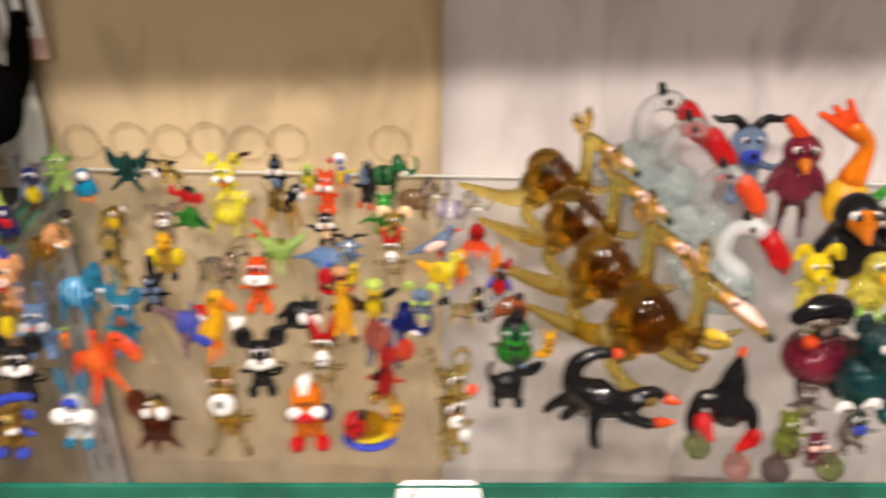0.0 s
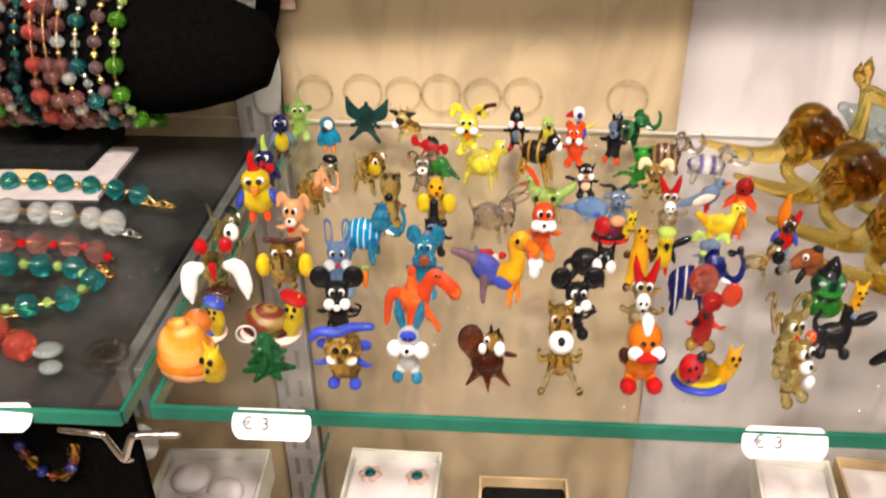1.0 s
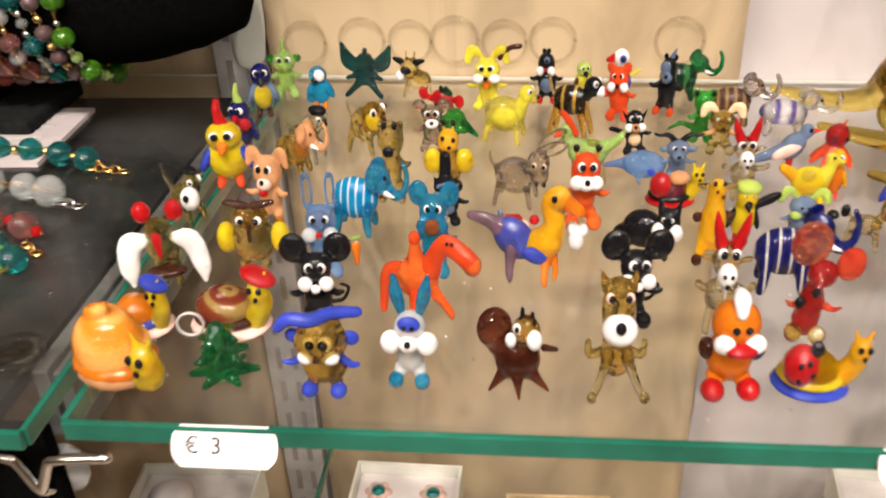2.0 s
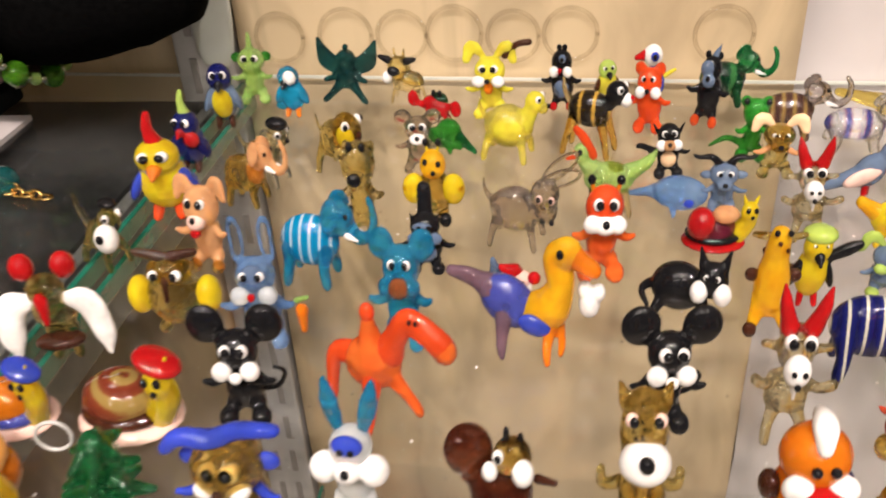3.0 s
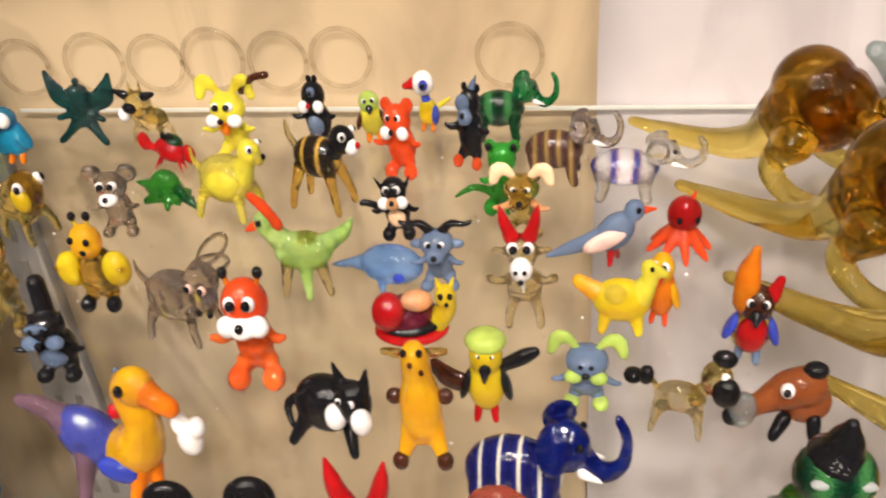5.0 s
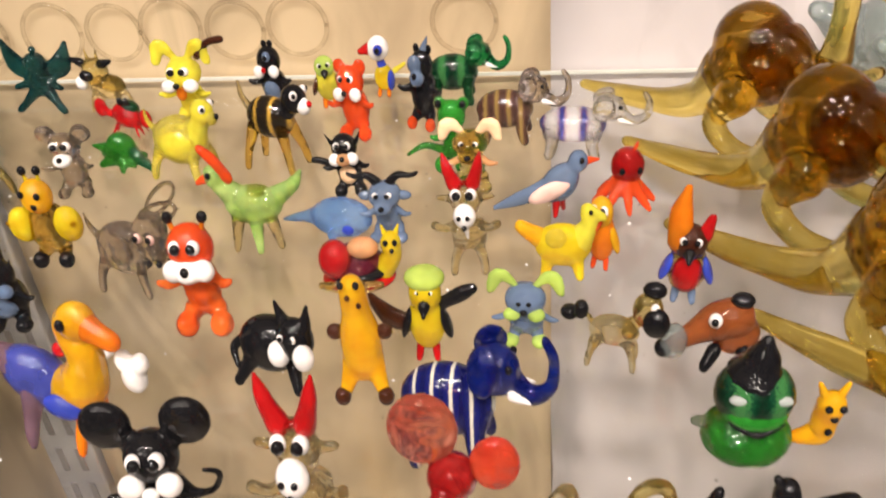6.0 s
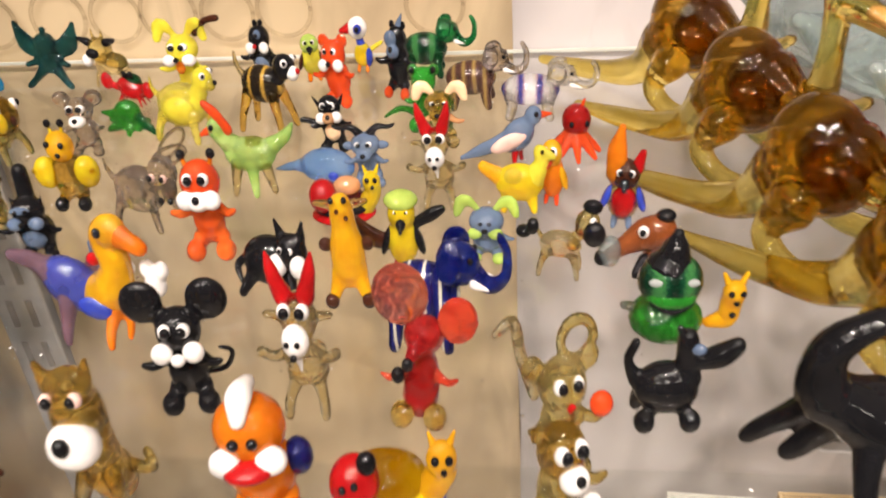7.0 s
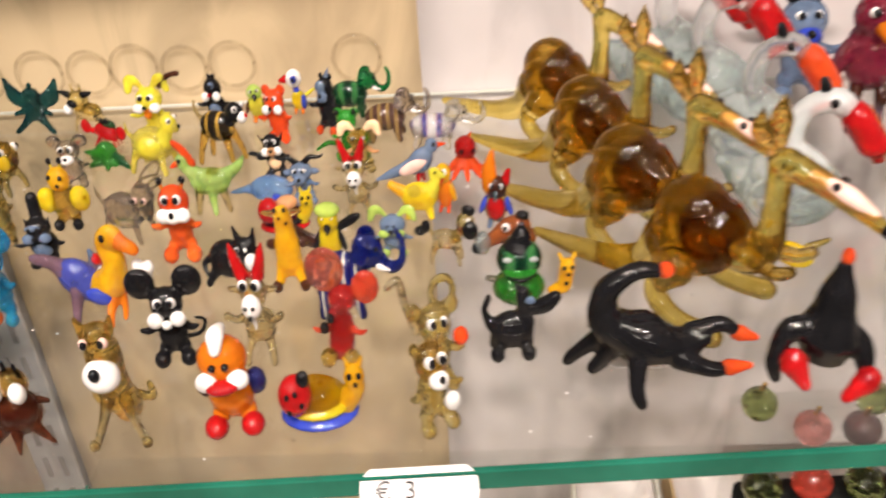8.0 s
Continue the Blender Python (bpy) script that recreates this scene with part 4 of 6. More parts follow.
g = bird(TEAL, TEAL, None, BLACK, ORANGE, None, None, C_TURQ, 0.03)
g.b((0.08, -0.14, 0.76), (0.12, 0.1, 0.13), WHITE)
g.b((-0.22, 0.02, 0.18), (0.16, 0.1, 0.09), C_TURQ)
g.done("bird_figurine", -0.1945, 0.4340, 0.0205, 0.015, -10, "teal glass bird with a white face", "figurine")

g = Glass()
g.b((0, 0, 0.42), (0.16, 0.14, 0.24), C_DTEAL)
g.b((0, -0.04, 0.72), (0.16, 0.15, 0.15), C_DTEAL)
for s in (-1, 1):
    g.t([(s * 0.1, 0.02, 0.6), (s * 0.32, 0.03, 0.66), (s * 0.46, 0.04, 0.98)], [0.12, 0.16, 0.05], C_DTEAL, 10, 0.3)
    g.t([(s * 0.46, 0.04, 1.0), (s * 0.44, 0.04, 0.6), (s * 0.2, 0, 0.46)], [0.035, 0.03, 0.03], C_DTEAL, 8)
    g.t([(s * 0.08, -0.02, 0.3), (s * 0.24, -0.1, 0.12), (s * 0.33, -0.14, 0.03)], [0.1, 0.06, 0.055], C_DTEAL, 8)
    g.t([(s * 0.12, -0.03, 0.42), (s * 0.32, -0.08, 0.36)], [0.06, 0.05], C_DTEAL, 8)
g.b((0, -0.02, 0.9), 0.05, C_DTEAL)
g.done("bat_figurine", -0.1770, 0.4490, 0.0255, 0.025, -3, "dark teal glass bat with raised wings", "figurine")

g = quad(C_PALE, C_PALE, C_AMBER, 0.4, 0.2, (-0.2, 0.55, -0.2, 0.66), 0.24, C_PALE, None, None, False, 0.05, 0.42)
g.b((-0.28, -0.2, 0.66), (0.16, 0.1, 0.1), BLACK)
g.b((-0.44, -0.18, 0.52), 0.12, WHITE)
for s in (-1, 1):
    g.t([(-0.25 + s * 0.2, 0, 0.8), (-0.25 + s * 0.42, 0, 0.86)], [0.09, 0.05], BLACK, 8)
    g.t([(-0.2 + s * 0.1, 0, 0.85), (-0.2 + s * 0.12, 0, 1.05)], [0.05, 0.025], C_AMBER, 8)
g.done("cow_figurine", -0.152, 0.447, 0.0228, 0.019, -8, "clear glass cow with black ears and patches", "figurine")

# ---- back rows ----
g = sitter(LEMON, LEMON, ("flop", 0.2), LEMON, None, WHITE, BLACK, None, LEMON, LEMON, True, 0.2, (0.15, 0.14, 0.25), None, 0.15, 0.9, 0.08, 0.07)
g.b((0, -0.2, 0.5), (0.06, 0.05, 0.09), ORANGE)
g.t([(0.2, 0, 0.9), (0.34, 0, 1.06), (0.5, 0, 1.1)], [0.05, 0.045, 0.05], DBROWN, 8)
g.done("dog_figurine", -0.1180, 0.4350, 0.030, 0.026, -4, "lemon yellow glass dog with floppy ears", "figurine")

g = quad(C_YELLOW, C_YELLOW, LEMON, 0.42, 0.27, (0.34, 0.64, 0.42, 0.8), 0.15, C_YELLOW, BLACK, C_YELLOW, True, 0.07, 0.42)
g.b((0.02, -0.1, 0.42), (0.3, 0.2, 0.22), LEMON)
g.done("duck_figurine", -0.1100, 0.3990, 0.025, 0.025, -12, "clear yellow glass duck figure", "figurine")

g = sitter(BLACK, BLACK, ("round", 0.05), BLACK, GREYB, WHITE, RED, None, RED, BLACK, False, 0.19, (0.21, 0.2, 0.25), None, 0.05, 0.9, 0.07)
g.b((0.03, -0.16, 0.78), 0.07, GREYB)
g.b((0.03, -0.22, 0.78), 0.035, BLACK)
g.done("penguin_figurine", -0.0915, 0.4410, 0.025, 0.0155, -8, "black glass penguin with white cheeks and red feet", "figurine")

g = quad(S_BEE, C_HONEY, BLACK, 0.34, 0.2, (0.3, 0.66, 0.4, 0.78), 0.15, C_PALE, RED, WHITE, True, 0.06, 0.55)
g.done("donkey_figurine", -0.0825, 0.4020, 0.0273, 0.025, -20, "black and honey striped glass donkey", "figurine")
g = sitter(CORAL, CORAL, ("round", 0.1), CORAL, None, WHITE, BLACK, None, CORAL, CORAL, True, 0.2, (0.21, 0.18, 0.27), None, 0.16, 0.87, 0.1)
g.done("bear_figurine", -0.0610, 0.4205, 0.026, 0.016, -14, "orange-red glass bear with a white muzzle", "figurine")
bird(LEMON, DBROWN, None, BLACK, ORANGE, None, None, LIME, 0.06, DBROWN).done("parrot_figurine", -0.0745, 0.4450, 0.018, 0.011, 10, "olive yellow glass parrot with dark wings", "figurine")
g = Glass()
g.b((0, 0, 0.3), (0.18, 0.17, 0.22), YELLOW)
g.b((0.14, -0.04, 0.26), (0.08, 0.14, 0.18), BLUE)
g.t([(0, 0, 0.42), (-0.05, 0, 0.6)], [0.1, 0.08], BLUE, 8)
g.b((-0.06, -0.02, 0.78), 0.2, WHITE)
g.b((-0.02, -0.2, 0.8), 0.09, BLUE)
g.b((-0.02, -0.265, 0.81), 0.05, BLACK)
g.t([(-0.22, -0.04, 0.78), (-0.38, -0.06, 0.74)], [0.11, 0.06], RED, 8)
g.t([(0.2, 0, 0.4), (0.4, 0, 0.52)], [0.05, 0.035], LEMON, 8)
for s in (-1, 1):
    g.t([(s * 0.08, -0.04, 0.12), (s * 0.09, -0.1, 0.03)], 0.04, ORANGE, 8)
g.done("bird_figurine", -0.0570, 0.4520, 0.021, 0.016, -5, "white headed glass bird with red beak and one big eye", "figurine")

g = sitter(BLACK, BLACK, ("round", 0.05), BLACK, None, None, BLACK, GREYB, CORAL, BLACK, False, 0.17, (0.2, 0.18, 0.3), None, 0.1, 0.86, 0.08)
g.b((-0.05, -0.16, 0.74), (0.12, 0.09, 0.1), GREYB)
g.t([(0.02, 0, 0.85), (0.1, 0, 1.0)], [0.06, 0.02], GREYB, 8)
g.done("penguin_figurine", -0.0410, 0.4260, 0.0309, 0.014, -20, "black glass penguin with a grey face and orange feet", "figurine")
elephant(S_GREEN, C_EMER, DGREEN, C_EMER, C_EMER).done("elephant_figurine", -0.0330, 0.4450, 0.0225, 0.028, 0, "green streaked glass elephant", "figurine")
g = sitter(C_GREEN, GREEN, ("round", 0.09), GREEN, None, None, None, None, GREEN, GREEN, False, 0.2, (0.15, 0.14, 0.26), None, 0.17, 0.84, 0.11)
for s in (-1, 1):
    g.b((s * 0.17, -0.1, 0.87), 0.05, BLACK)
g.t([(-0.1, 0.08, 0.2), (-0.4, 0.02, 0.3), (-0.66, -0.04, 0.2)], [0.07, 0.05, 0.03], C_GREEN, 8)
g.done("frog_figurine", -0.0300, 0.3980, 0.0225, 0.02, -4, "green glass frog standing upright with a tail", "figurine")
elephant(S_BROWN, C_GREY, S_BROWN, C_GREY, C_GREY).done("elephant_figurine", -0.0150, 0.4160, 0.022, 0.029, -6, "brown striped glass elephant with smoky head", "figurine")
elephant(S_CLEAR, C_CLEAR, C_CLEAR, C_CLEAR, C_CLEAR).done("elephant_figurine", 0.0040, 0.4070, 0.0195, 0.032, -4, "clear glass elephant with coloured threads", "figurine")

# ---- middle rows ----
g = sitter(PEACH, PEACH, ("flop", 0.14), PEACH, None, None, BLACK, PINKW, C_HONEY, PEACH, True, 0.22, (0.18, 0.16, 0.26), None, 0.15, 0.84, 0.08, 0.075)
g.b((0, -0.26, 0.5), (0.07, 0.06, 0.05), RED)
g.done("dog_figurine", -0.1900, 0.3260, 0.0300, 0.016, -6, "peach glass dog with a red tongue", "figurine")
elephant(C_HONEY, PEACH, C_HONEY, PEACH, PEACH).done("elephant_figurine", -0.191, 0.364, 0.0237, 0.019, -10, "peach glass elephant with white tusks", "figurine")
g = quad(C_PALE, C_CLEAR, C_PALE, 0.34, 0.2, (0.3, 0.62, 0.36, 0.78), 0.17, C_PALE, BLACK, None, True, 0.06, 0.45)
g.b((0.36, 0.02, 0.98), (0.2, 0.14, 0.1), BLACK)
for s in (-1, 1):
    g.t([(0.3 + 0.15 * math.cos(a * 0.7), s * 0.2, 0.8 + 0.16 * math.sin(a * 0.7)) for a in range(10)], 0.03, C_CLEAR, 6)
g.done("poodle_figurine", -0.1900, 0.3790, 0.0246, 0.020, -15, "clear glass poodle with a black cap", "figurine")
g = quad(C_AMBER, C_AMBER, C_HONEY, 0.36, 0.27, (0.24, 0.55, 0.32, 0.62), 0.27, C_AMBER, DBROWN, None, True, 0.08, 0.45)
g.b((0.42, -0.2, 0.6), (0.2, 0.12, 0.16), YELLOW)
g.done("lion_figurine", -0.166, 0.387, 0.0228, 0.019, -25, "amber glass lion cub", "figurine")
g = sitter(C_AMBER, C_AMBER, ("round", 0.06), C_AMBER, None, None, BLACK, C_AMBER, C_PALE, C_PALE, False, 0.2, (0.15, 0.14, 0.28), None, 0.15, 0.84, 0.07)
g.eyes(0, -0.12, 0.86, 0.09, 0.055, None)
g.b((0, -0.32, 0.64), (0.09, 0.06, 0.06), BLACK)
g.done("dog_figurine", -0.149, 0.344, 0.0319, 0.015, 0, "pale amber glass dog with black eyes", "figurine")
g = sitter(C_GREY, C_GREY, ("round", 0.13), C_GREY, None, None, BLACK, WHITE, C_GREY, C_GREY, True, 0.19, (0.17, 0.15, 0.25), None, 0.22, 0.86, 0.08, 0.075)
g.done("mouse_figurine", -0.1390, 0.3890, 0.022, 0.016, 5, "smoke grey glass mouse with white muzzle", "figurine")

g = Glass()
g.b((0, 0, 0.5), (0.62, 0.4, 0.32), RED, (0, 10, 0))
g.b((0.1, 0.08, 0.66), (0.42, 0.3, 0.25), DGREEN)
for s in (-1, 1):
    g.t([(s * 0.5, -0.05, 0.5), (s * 0.85, -0.15, 0.6)], [0.14, 0.1], RED, 8)
    g.b((s * 0.98, -0.18, 0.62 - 0.1 * s), (0.26, 0.2, 0.26), RED)
    g.b((0.16 + s * 0.14, -0.2, 0.95), 0.11, BLACK)
    for k in (-1, 0, 1):
        g.t([(s * 0.35, 0.15 * k, 0.35), (s * 0.62, 0.28 * k - 0.1, 0.05)], [0.08, 0.05], RED, 6)
g.done("crab_figurine", -0.138, 0.428, 0.0137, 0.02, -18, "red glass crab with black eyes", "figurine")
g = Glass()
for k in range(12):
    a = radians(k * 30 + 9)
    g.t([(0, 0, 0.35), (0.75 * math.cos(a), 0.5 * math.sin(a), 0.12 + 0.1 * (k % 3))], [0.28, 0.1], C_GREEN, 8)
g.b((0, 0, 0.5), (0.5, 0.36, 0.42), C_GREEN)
g.t([(0.4, -0.1, 0.4), (1.0, -0.3, 0.08)], [0.2, 0.08], C_EMER, 8)
g.t([(-0.4, 0, 0.5), (-0.95, 0.1, 0.55)], [0.18, 0.06], C_GREEN, 8)
g.done("lizard_figurine", -0.1310, 0.4040, 0.012, 0.02, 0, "green glass lizard crouching", "figurine")
g = sitter(C_HONEY, AMBERO, ("knob", 0.1), YELLOW, None, None, None, None, BLACK, C_HONEY, False, 0.17, (0.24, 0.2, 0.26), None, 0.08, 0.88, 0.085)
for dx, dz in ((-0.08, 0.78), (0.09, 0.76), (0.02, 0.66)):
    g.b((dx, -0.17, dz), 0.035, BLACK)
for s in (-1, 1):
    g.b((s * 0.26, -0.04, 0.42), (0.16, 0.14, 0.18), YELLOW)
g.done("giraffe_figurine", -0.1290, 0.3540, 0.028, 0.019, 0, "honey yellow glass giraffe seated with black hooves", "figurine")

g = quad(C_GREY, C_GREY, C_GREY, 0.4, 0.25, (0.36, 0.6, 0.44, 0.66), 0.19, C_GREY, None, None, False, 0.06, 0.42)
g.b((0.5, -0.08, 0.52), (0.15, 0.14, 0.2), C_GREY)
for s in (-1, 1):
    ca, sa = math.cos(radians(28 + 8 * s)), math.sin(radians(28 + 8 * s))
    g.t([(0.40 + (0.30 - 0.30 * math.cos(a * 0.52)) * ca - 0.09 * math.sin(a * 0.52) * sa, s * 0.08, 0.80 + (0.30 - 0.30 * math.cos(a * 0.52)) * sa + 0.09 * math.sin(a * 0.52) * ca) for a in range(13)], 0.028, C_GREY, 8)
    g.b((0.5 + s * 0.09, -0.22, 0.68), 0.05, PINKW)
    g.b((0.5 + s * 0.09, -0.26, 0.69), 0.035, BLACK)
    g.b((0.52 + s * 0.07, -0.2, 0.4), 0.04, BLACK)
g.done("donkey_figurine", -0.1040, 0.3430, 0.0309, 0.029, -14, "smoke glass donkey with long swept ears", "figurine")

g = sitter(BLACK, BLACK, ("point", 0.08), BLACK, GREYB, GREYB, BLACK, None, BLACK, BLACK, False, 0.19, (0.22, 0.18, 0.27), None, 0.17, 0.82, 0.09)
g.t([(0, 0.05, 0.86), (0.0, 0.08, 1.2)], [0.1, 0.095], BLACK, 10)
g.b((-0.03, -0.18, 0.78), (0.13, 0.06, 0.06), GREYB)
g.eyes(0, -0.225, 0.78, 0.07, 0.04, None)
g.done("cat_figurine", -0.1280, 0.3280, 0.027, 0.017, 4, "black glass cat with a grey belly", "figurine")

g = sitter(C_ORANGE, CORAL, ("knob", 0.1), ORANGE, None, WHITE, BLACK, WHITE, C_ORANGE, C_ORANGE, True, 0.19, (0.16, 0.15, 0.26), None, 0.14, 0.87, 0.1, 0.07)
g.done("fox_figurine", -0.0810, 0.3270, 0.031, 0.017, 3, "orange-red glass fox with white cheeks", "figurine")

g = Glass()
g.b((0.05, 0, 0.42), (0.36, 0.2, 0.2), C_LIME)
g.b((0.08, 0, 0.5), (0.25, 0.16, 0.12), C_AMBER)
g.t([(-0.15, 0, 0.5), (-0.3, -0.02, 0.66), (-0.34, -0.04, 0.76)], [0.15, 0.11, 0.12], C_LIME)
g.t([(0.3, 0, 0.48), (0.55, 0.02, 0.6), (0.68, 0.03, 0.74)], [0.12, 0.08, 0.03], C_LIME)
g.t([(-0.42, -0.05, 1.04), (-0.3, -0.04, 0.92), (-0.18, -0.03, 0.72)], [0.05, 0.065, 0.07], CORAL)
g.t([(-0.42, -0.06, 0.74), (-0.54, -0.08, 0.7)], [0.06, 0.03], CORAL, 8)
g.b((-0.36, -0.15, 0.8), 0.035, BLACK)
for sx, sy in ((-0.2, -0.2), (0.1, -0.26), (0.34, -0.16), (0.0, 0.16)):
    g.t([(sx * 0.7, sy * 0.4, 0.34), (sx, sy, 0.03)], [0.09, 0.05], C_LIME if sy < -0.2 else C_PALE, 8)
g.done("dinosaur_figurine", -0.0785, 0.3610, 0.0300, 0.027, 0, "lime green glass dinosaur with a red crest", "figurine")

g = sitter(BLACK, BLACK, ("point", 0.06), BLACK, BEIGE, WHITE, BLACK, PEACH, BLACK, BLACK, True, 0.19, (0.19, 0.17, 0.24), None, 0.22, 0.82, 0.1, 0.07)
g.t([(-0.2, 0.05, 0.4), (-0.42, 0.03, 0.5), (-0.5, 0, 0.52)], [0.06, 0.055, 0.05], BLACK, 8)
g.done("panda_figurine", -0.0575, 0.3860, 0.0190, 0.017, 0, "black glass panda cat with peach belly", "figurine")

g = Glass()
g.b((0.05, 0, 0.5), (0.75, 0.42, 0.46), C_BLUE)
g.t([(-0.5, 0, 0.5), (-0.95, 0.02, 0.42), (-1.4, 0.05, 0.3)], [0.24, 0.12, 0.05], C_BLUE)
g.t([(-0.1, -0.3, 0.3), (-0.05, -0.5, 0.05)], [0.14, 0.06], C_BLUE, 8)
g.b((0.3, -0.36, 0.4), (0.14, 0.08, 0.12), BLUE)
g.t([(0.3, 0.2, 0.3), (0.4, 0.36, 0.05)], [0.14, 0.06], C_BLUE, 8)
g.done("whale_figurine", -0.0570, 0.3630, 0.0115, 0.025, -8, "clear blue glass whale", "figurine")

g = sitter(GREYB, GREYB, ("wide", 0.2), BLACK, None, None, BLACK, GREYB, GREYB, GREYB, True, 0.2, (0.16, 0.15, 0.24), None, 0.16, 0.88, 0.08)
for s in (-1, 1):
    g.b((s * 0.22, -0.02, 0.68), (0.1, 0.05, 0.07), GREYB)
g.done("goat_figurine", -0.0440, 0.3630, 0.0195, 0.019, -3, "grey glass goat with wide black horns", "figurine")

g = snail(C_PURPLE, RED, YELLOW, None, BLACK)
g.b((-0.4, -0.3, 0.55), 0.3, RED)
g.b((0.1, -0.25, 0.7), (0.28, 0.2, 0.16), PEACH)
g.done("snail_figurine", -0.0485, 0.3430, 0.017, 0.02, 4, "red and black glass snail with a yellow head", "figurine")

g = Glass()
g.t([(0, 0, 0.26), (0, 0, 0.46), (0, 0, 0.7), (0, -0.02, 0.86)], [0.17, 0.17, 0.12, 0.11], AMBERO, 14)
for s in (-1, 1):
    g.t([(s * 0.08, -0.02, 0.28), (s * 0.13, -0.1, 0.14), (s * 0.17, -0.16, 0.06)], [0.1, 0.07, 0.05], AMBERO, 8)
    g.b((s * 0.18, -0.18, 0.06), 0.075, DBROWN)
    g.t([(s * 0.1, 0, 0.86), (s * 0.24, 0, 0.88)], [0.045, 0.03], C_AMBER, 8)
    g.b((s * 0.2, 0.0, 0.5), (0.07, 0.06, 0.06), DBROWN)
    g.b((s * 0.06, -0.12, 0.95), 0.028, BLACK)
for dx, dz in ((-0.02, 0.86), (0.06, 0.8)):
    g.b((dx, -0.13, dz), 0.022, DBROWN)
g.done("giraffe_figurine", -0.0415, 0.3060, 0.030, 0.013, 0, "marigold glass giraffe with brown hooves", "figurine")

g = sitter(C_AMBER, C_HONEY, ("flop", 0.2), BEIGE, None, None, BLACK, C_AMBER, C_AMBER, PEACH, True, 0.19, (0.15, 0.14, 0.25), None, 0.15, 0.84, 0.08, 0.04)
g.done("dog_figurine", -0.0240, 0.3880, 0.0215, 0.018, -5, "honey glass dog with beige floppy ears", "figurine")

g = bird(YELLOW, BLACK, None, BLACK, RED, None, None, YELLOW, 0.03)
g.b((0, 0, 0.88), (0.24, 0.2, 0.1), LIME)
g.t([(-0.2, 0.02, 0.36), (-0.45, 0.04, 0.42), (-0.66, 0.06, 0.62)], [0.1, 0.12, 0.06], DBROWN, 10, 0.6)
g.t([(0.2, -0.02, 0.62), (0.42, -0.02, 0.72), (0.56, -0.02, 0.78)], [0.07, 0.085, 0.06], BLACK)
g.done("toucan_figurine", -0.0300, 0.3160, 0.0235, 0.023, 0, "yellow glass toucan with lime cap and red feet", "figurine")

g = Glass()
g.b((0.1, 0, 0.5), (0.4, 0.26, 0.28), GREYB, (0, -28, 0))
g.b((0.42, -0.02, 0.84), (0.2, 0.18, 0.17), GREYB)
g.t([(-0.1, 0, 0.42), (-0.6, 0.02, 0.28), (-1.15, 0.03, 0.12)], [0.2, 0.13, 0.05], GREYB, 10, 0.7)
g.b((-0.12, -0.2, 0.44), (0.42, 0.09, 0.14), PINKW, (0, -18, 0))
g.t([(0.58, -0.02, 0.84), (0.8, -0.03, 0.86)], [0.07, 0.025], CORAL, 8)
g.b((0.46, -0.18, 0.9), 0.05, BLACK)
for s in (-1, 1):
    g.t([(0.1 + s * 0.06, s * 0.1, 0.25), (0.12 + s * 0.1, s * 0.14, 0.03)], [0.09, 0.06], RED, 8)
g.done("bird_figurine", -0.0025, 0.3715, 0.019, 0.027, 6, "grey-blue glass bird with a long tail and red feet", "figurine")

g = Glass()
g.b((0.1, 0, 0.66), (0.34, 0.3, 0.3), C_RED)
g.b((0.08, 0, 0.64), (0.26, 0.24, 0.24), CORAL)
for k in range(8):
    a = radians(k * 45 + 12)
    g.t([(0.08 + 0.12 * math.cos(a), 0.12 * math.sin(a), 0.42), (0.08 + 0.4 * math.cos(a), 0.36 * math.sin(a), 0.22), (0.08 + 0.62 * math.cos(a), 0.55 * math.sin(a), 0.06)], [0.14, 0.1, 0.06], CORAL, 8)
g.b((0.0, -0.28, 0.66), 0.06, BLACK)
g.b((0.34, -0.2, 0.66), 0.06, BLACK)
g.t([(0.2, 0, 0.9), (0.26, 0, 1.05)], [0.06, 0.04], CORAL, 8)
g.done("octopus_figurine", 0.0150, 0.3770, 0.019, 0.017, -6, "red-orange glass octopus with curled arms", "figurine")

g = Glass()
g.b((0, 0, 0.42), (0.46, 0.28, 0.3), YELLOW)
g.b((-0.08, -0.12, 0.56), (0.2, 0.16, 0.14), C_YELLOW)
g.t([(0.26, 0, 0.5), (0.4, 0, 0.74), (0.36, 0, 0.92)], [0.22, 0.14, 0.12], LEMON)
g.t([(0.4, 0, 0.9), (0.62, -0.04, 0.86)], [0.12, 0.06], LEMON)
g.t([(-0.36, 0, 0.5), (-0.66, 0, 0.66)], [0.15, 0.1], AMBERO)
for s in (-1, 1):
    g.t([(s * 0.22, -0.08, 0.25), (s * 0.28, -0.16, 0.03)], [0.12, 0.08], YELLOW, 8)
g.b((0.42, -0.12, 0.96), 0.035, BLACK)
g.done("camel_figurine", -0.0010, 0.3450, 0.020, 0.021, -6, "yellow glass camel with an orange tail", "figurine")
bird(ORANGE, AMBERO, None, CORAL, CORAL, None, None, AMBERO, 0.085).done("bird_figurine", 0.0080, 0.3475, 0.0200, 0.009, -20, "small orange glass bird with big eyes", "figurine")

g = sitter(GREYB, GREYB, ("flop", 0.26), LIME, None, LIME, None, None, LIME, GREYB, False, 0.22, (0.2, 0.18, 0.25), None, 0.18, 0.88, 0.09)
g.eyes(0, -0.21, 0.78, 0.06, 0.035, None)
g.b((0, -0.24, 0.68), 0.04, BLACK)
g.b((0.46, -0.1, 0.6), 0.1, BLACK)
g.done("elephant_figurine", -0.0095, 0.3220, 0.0185, 0.021, -6, "grey-blue glass elephant with lime floppy ears", "figurine")

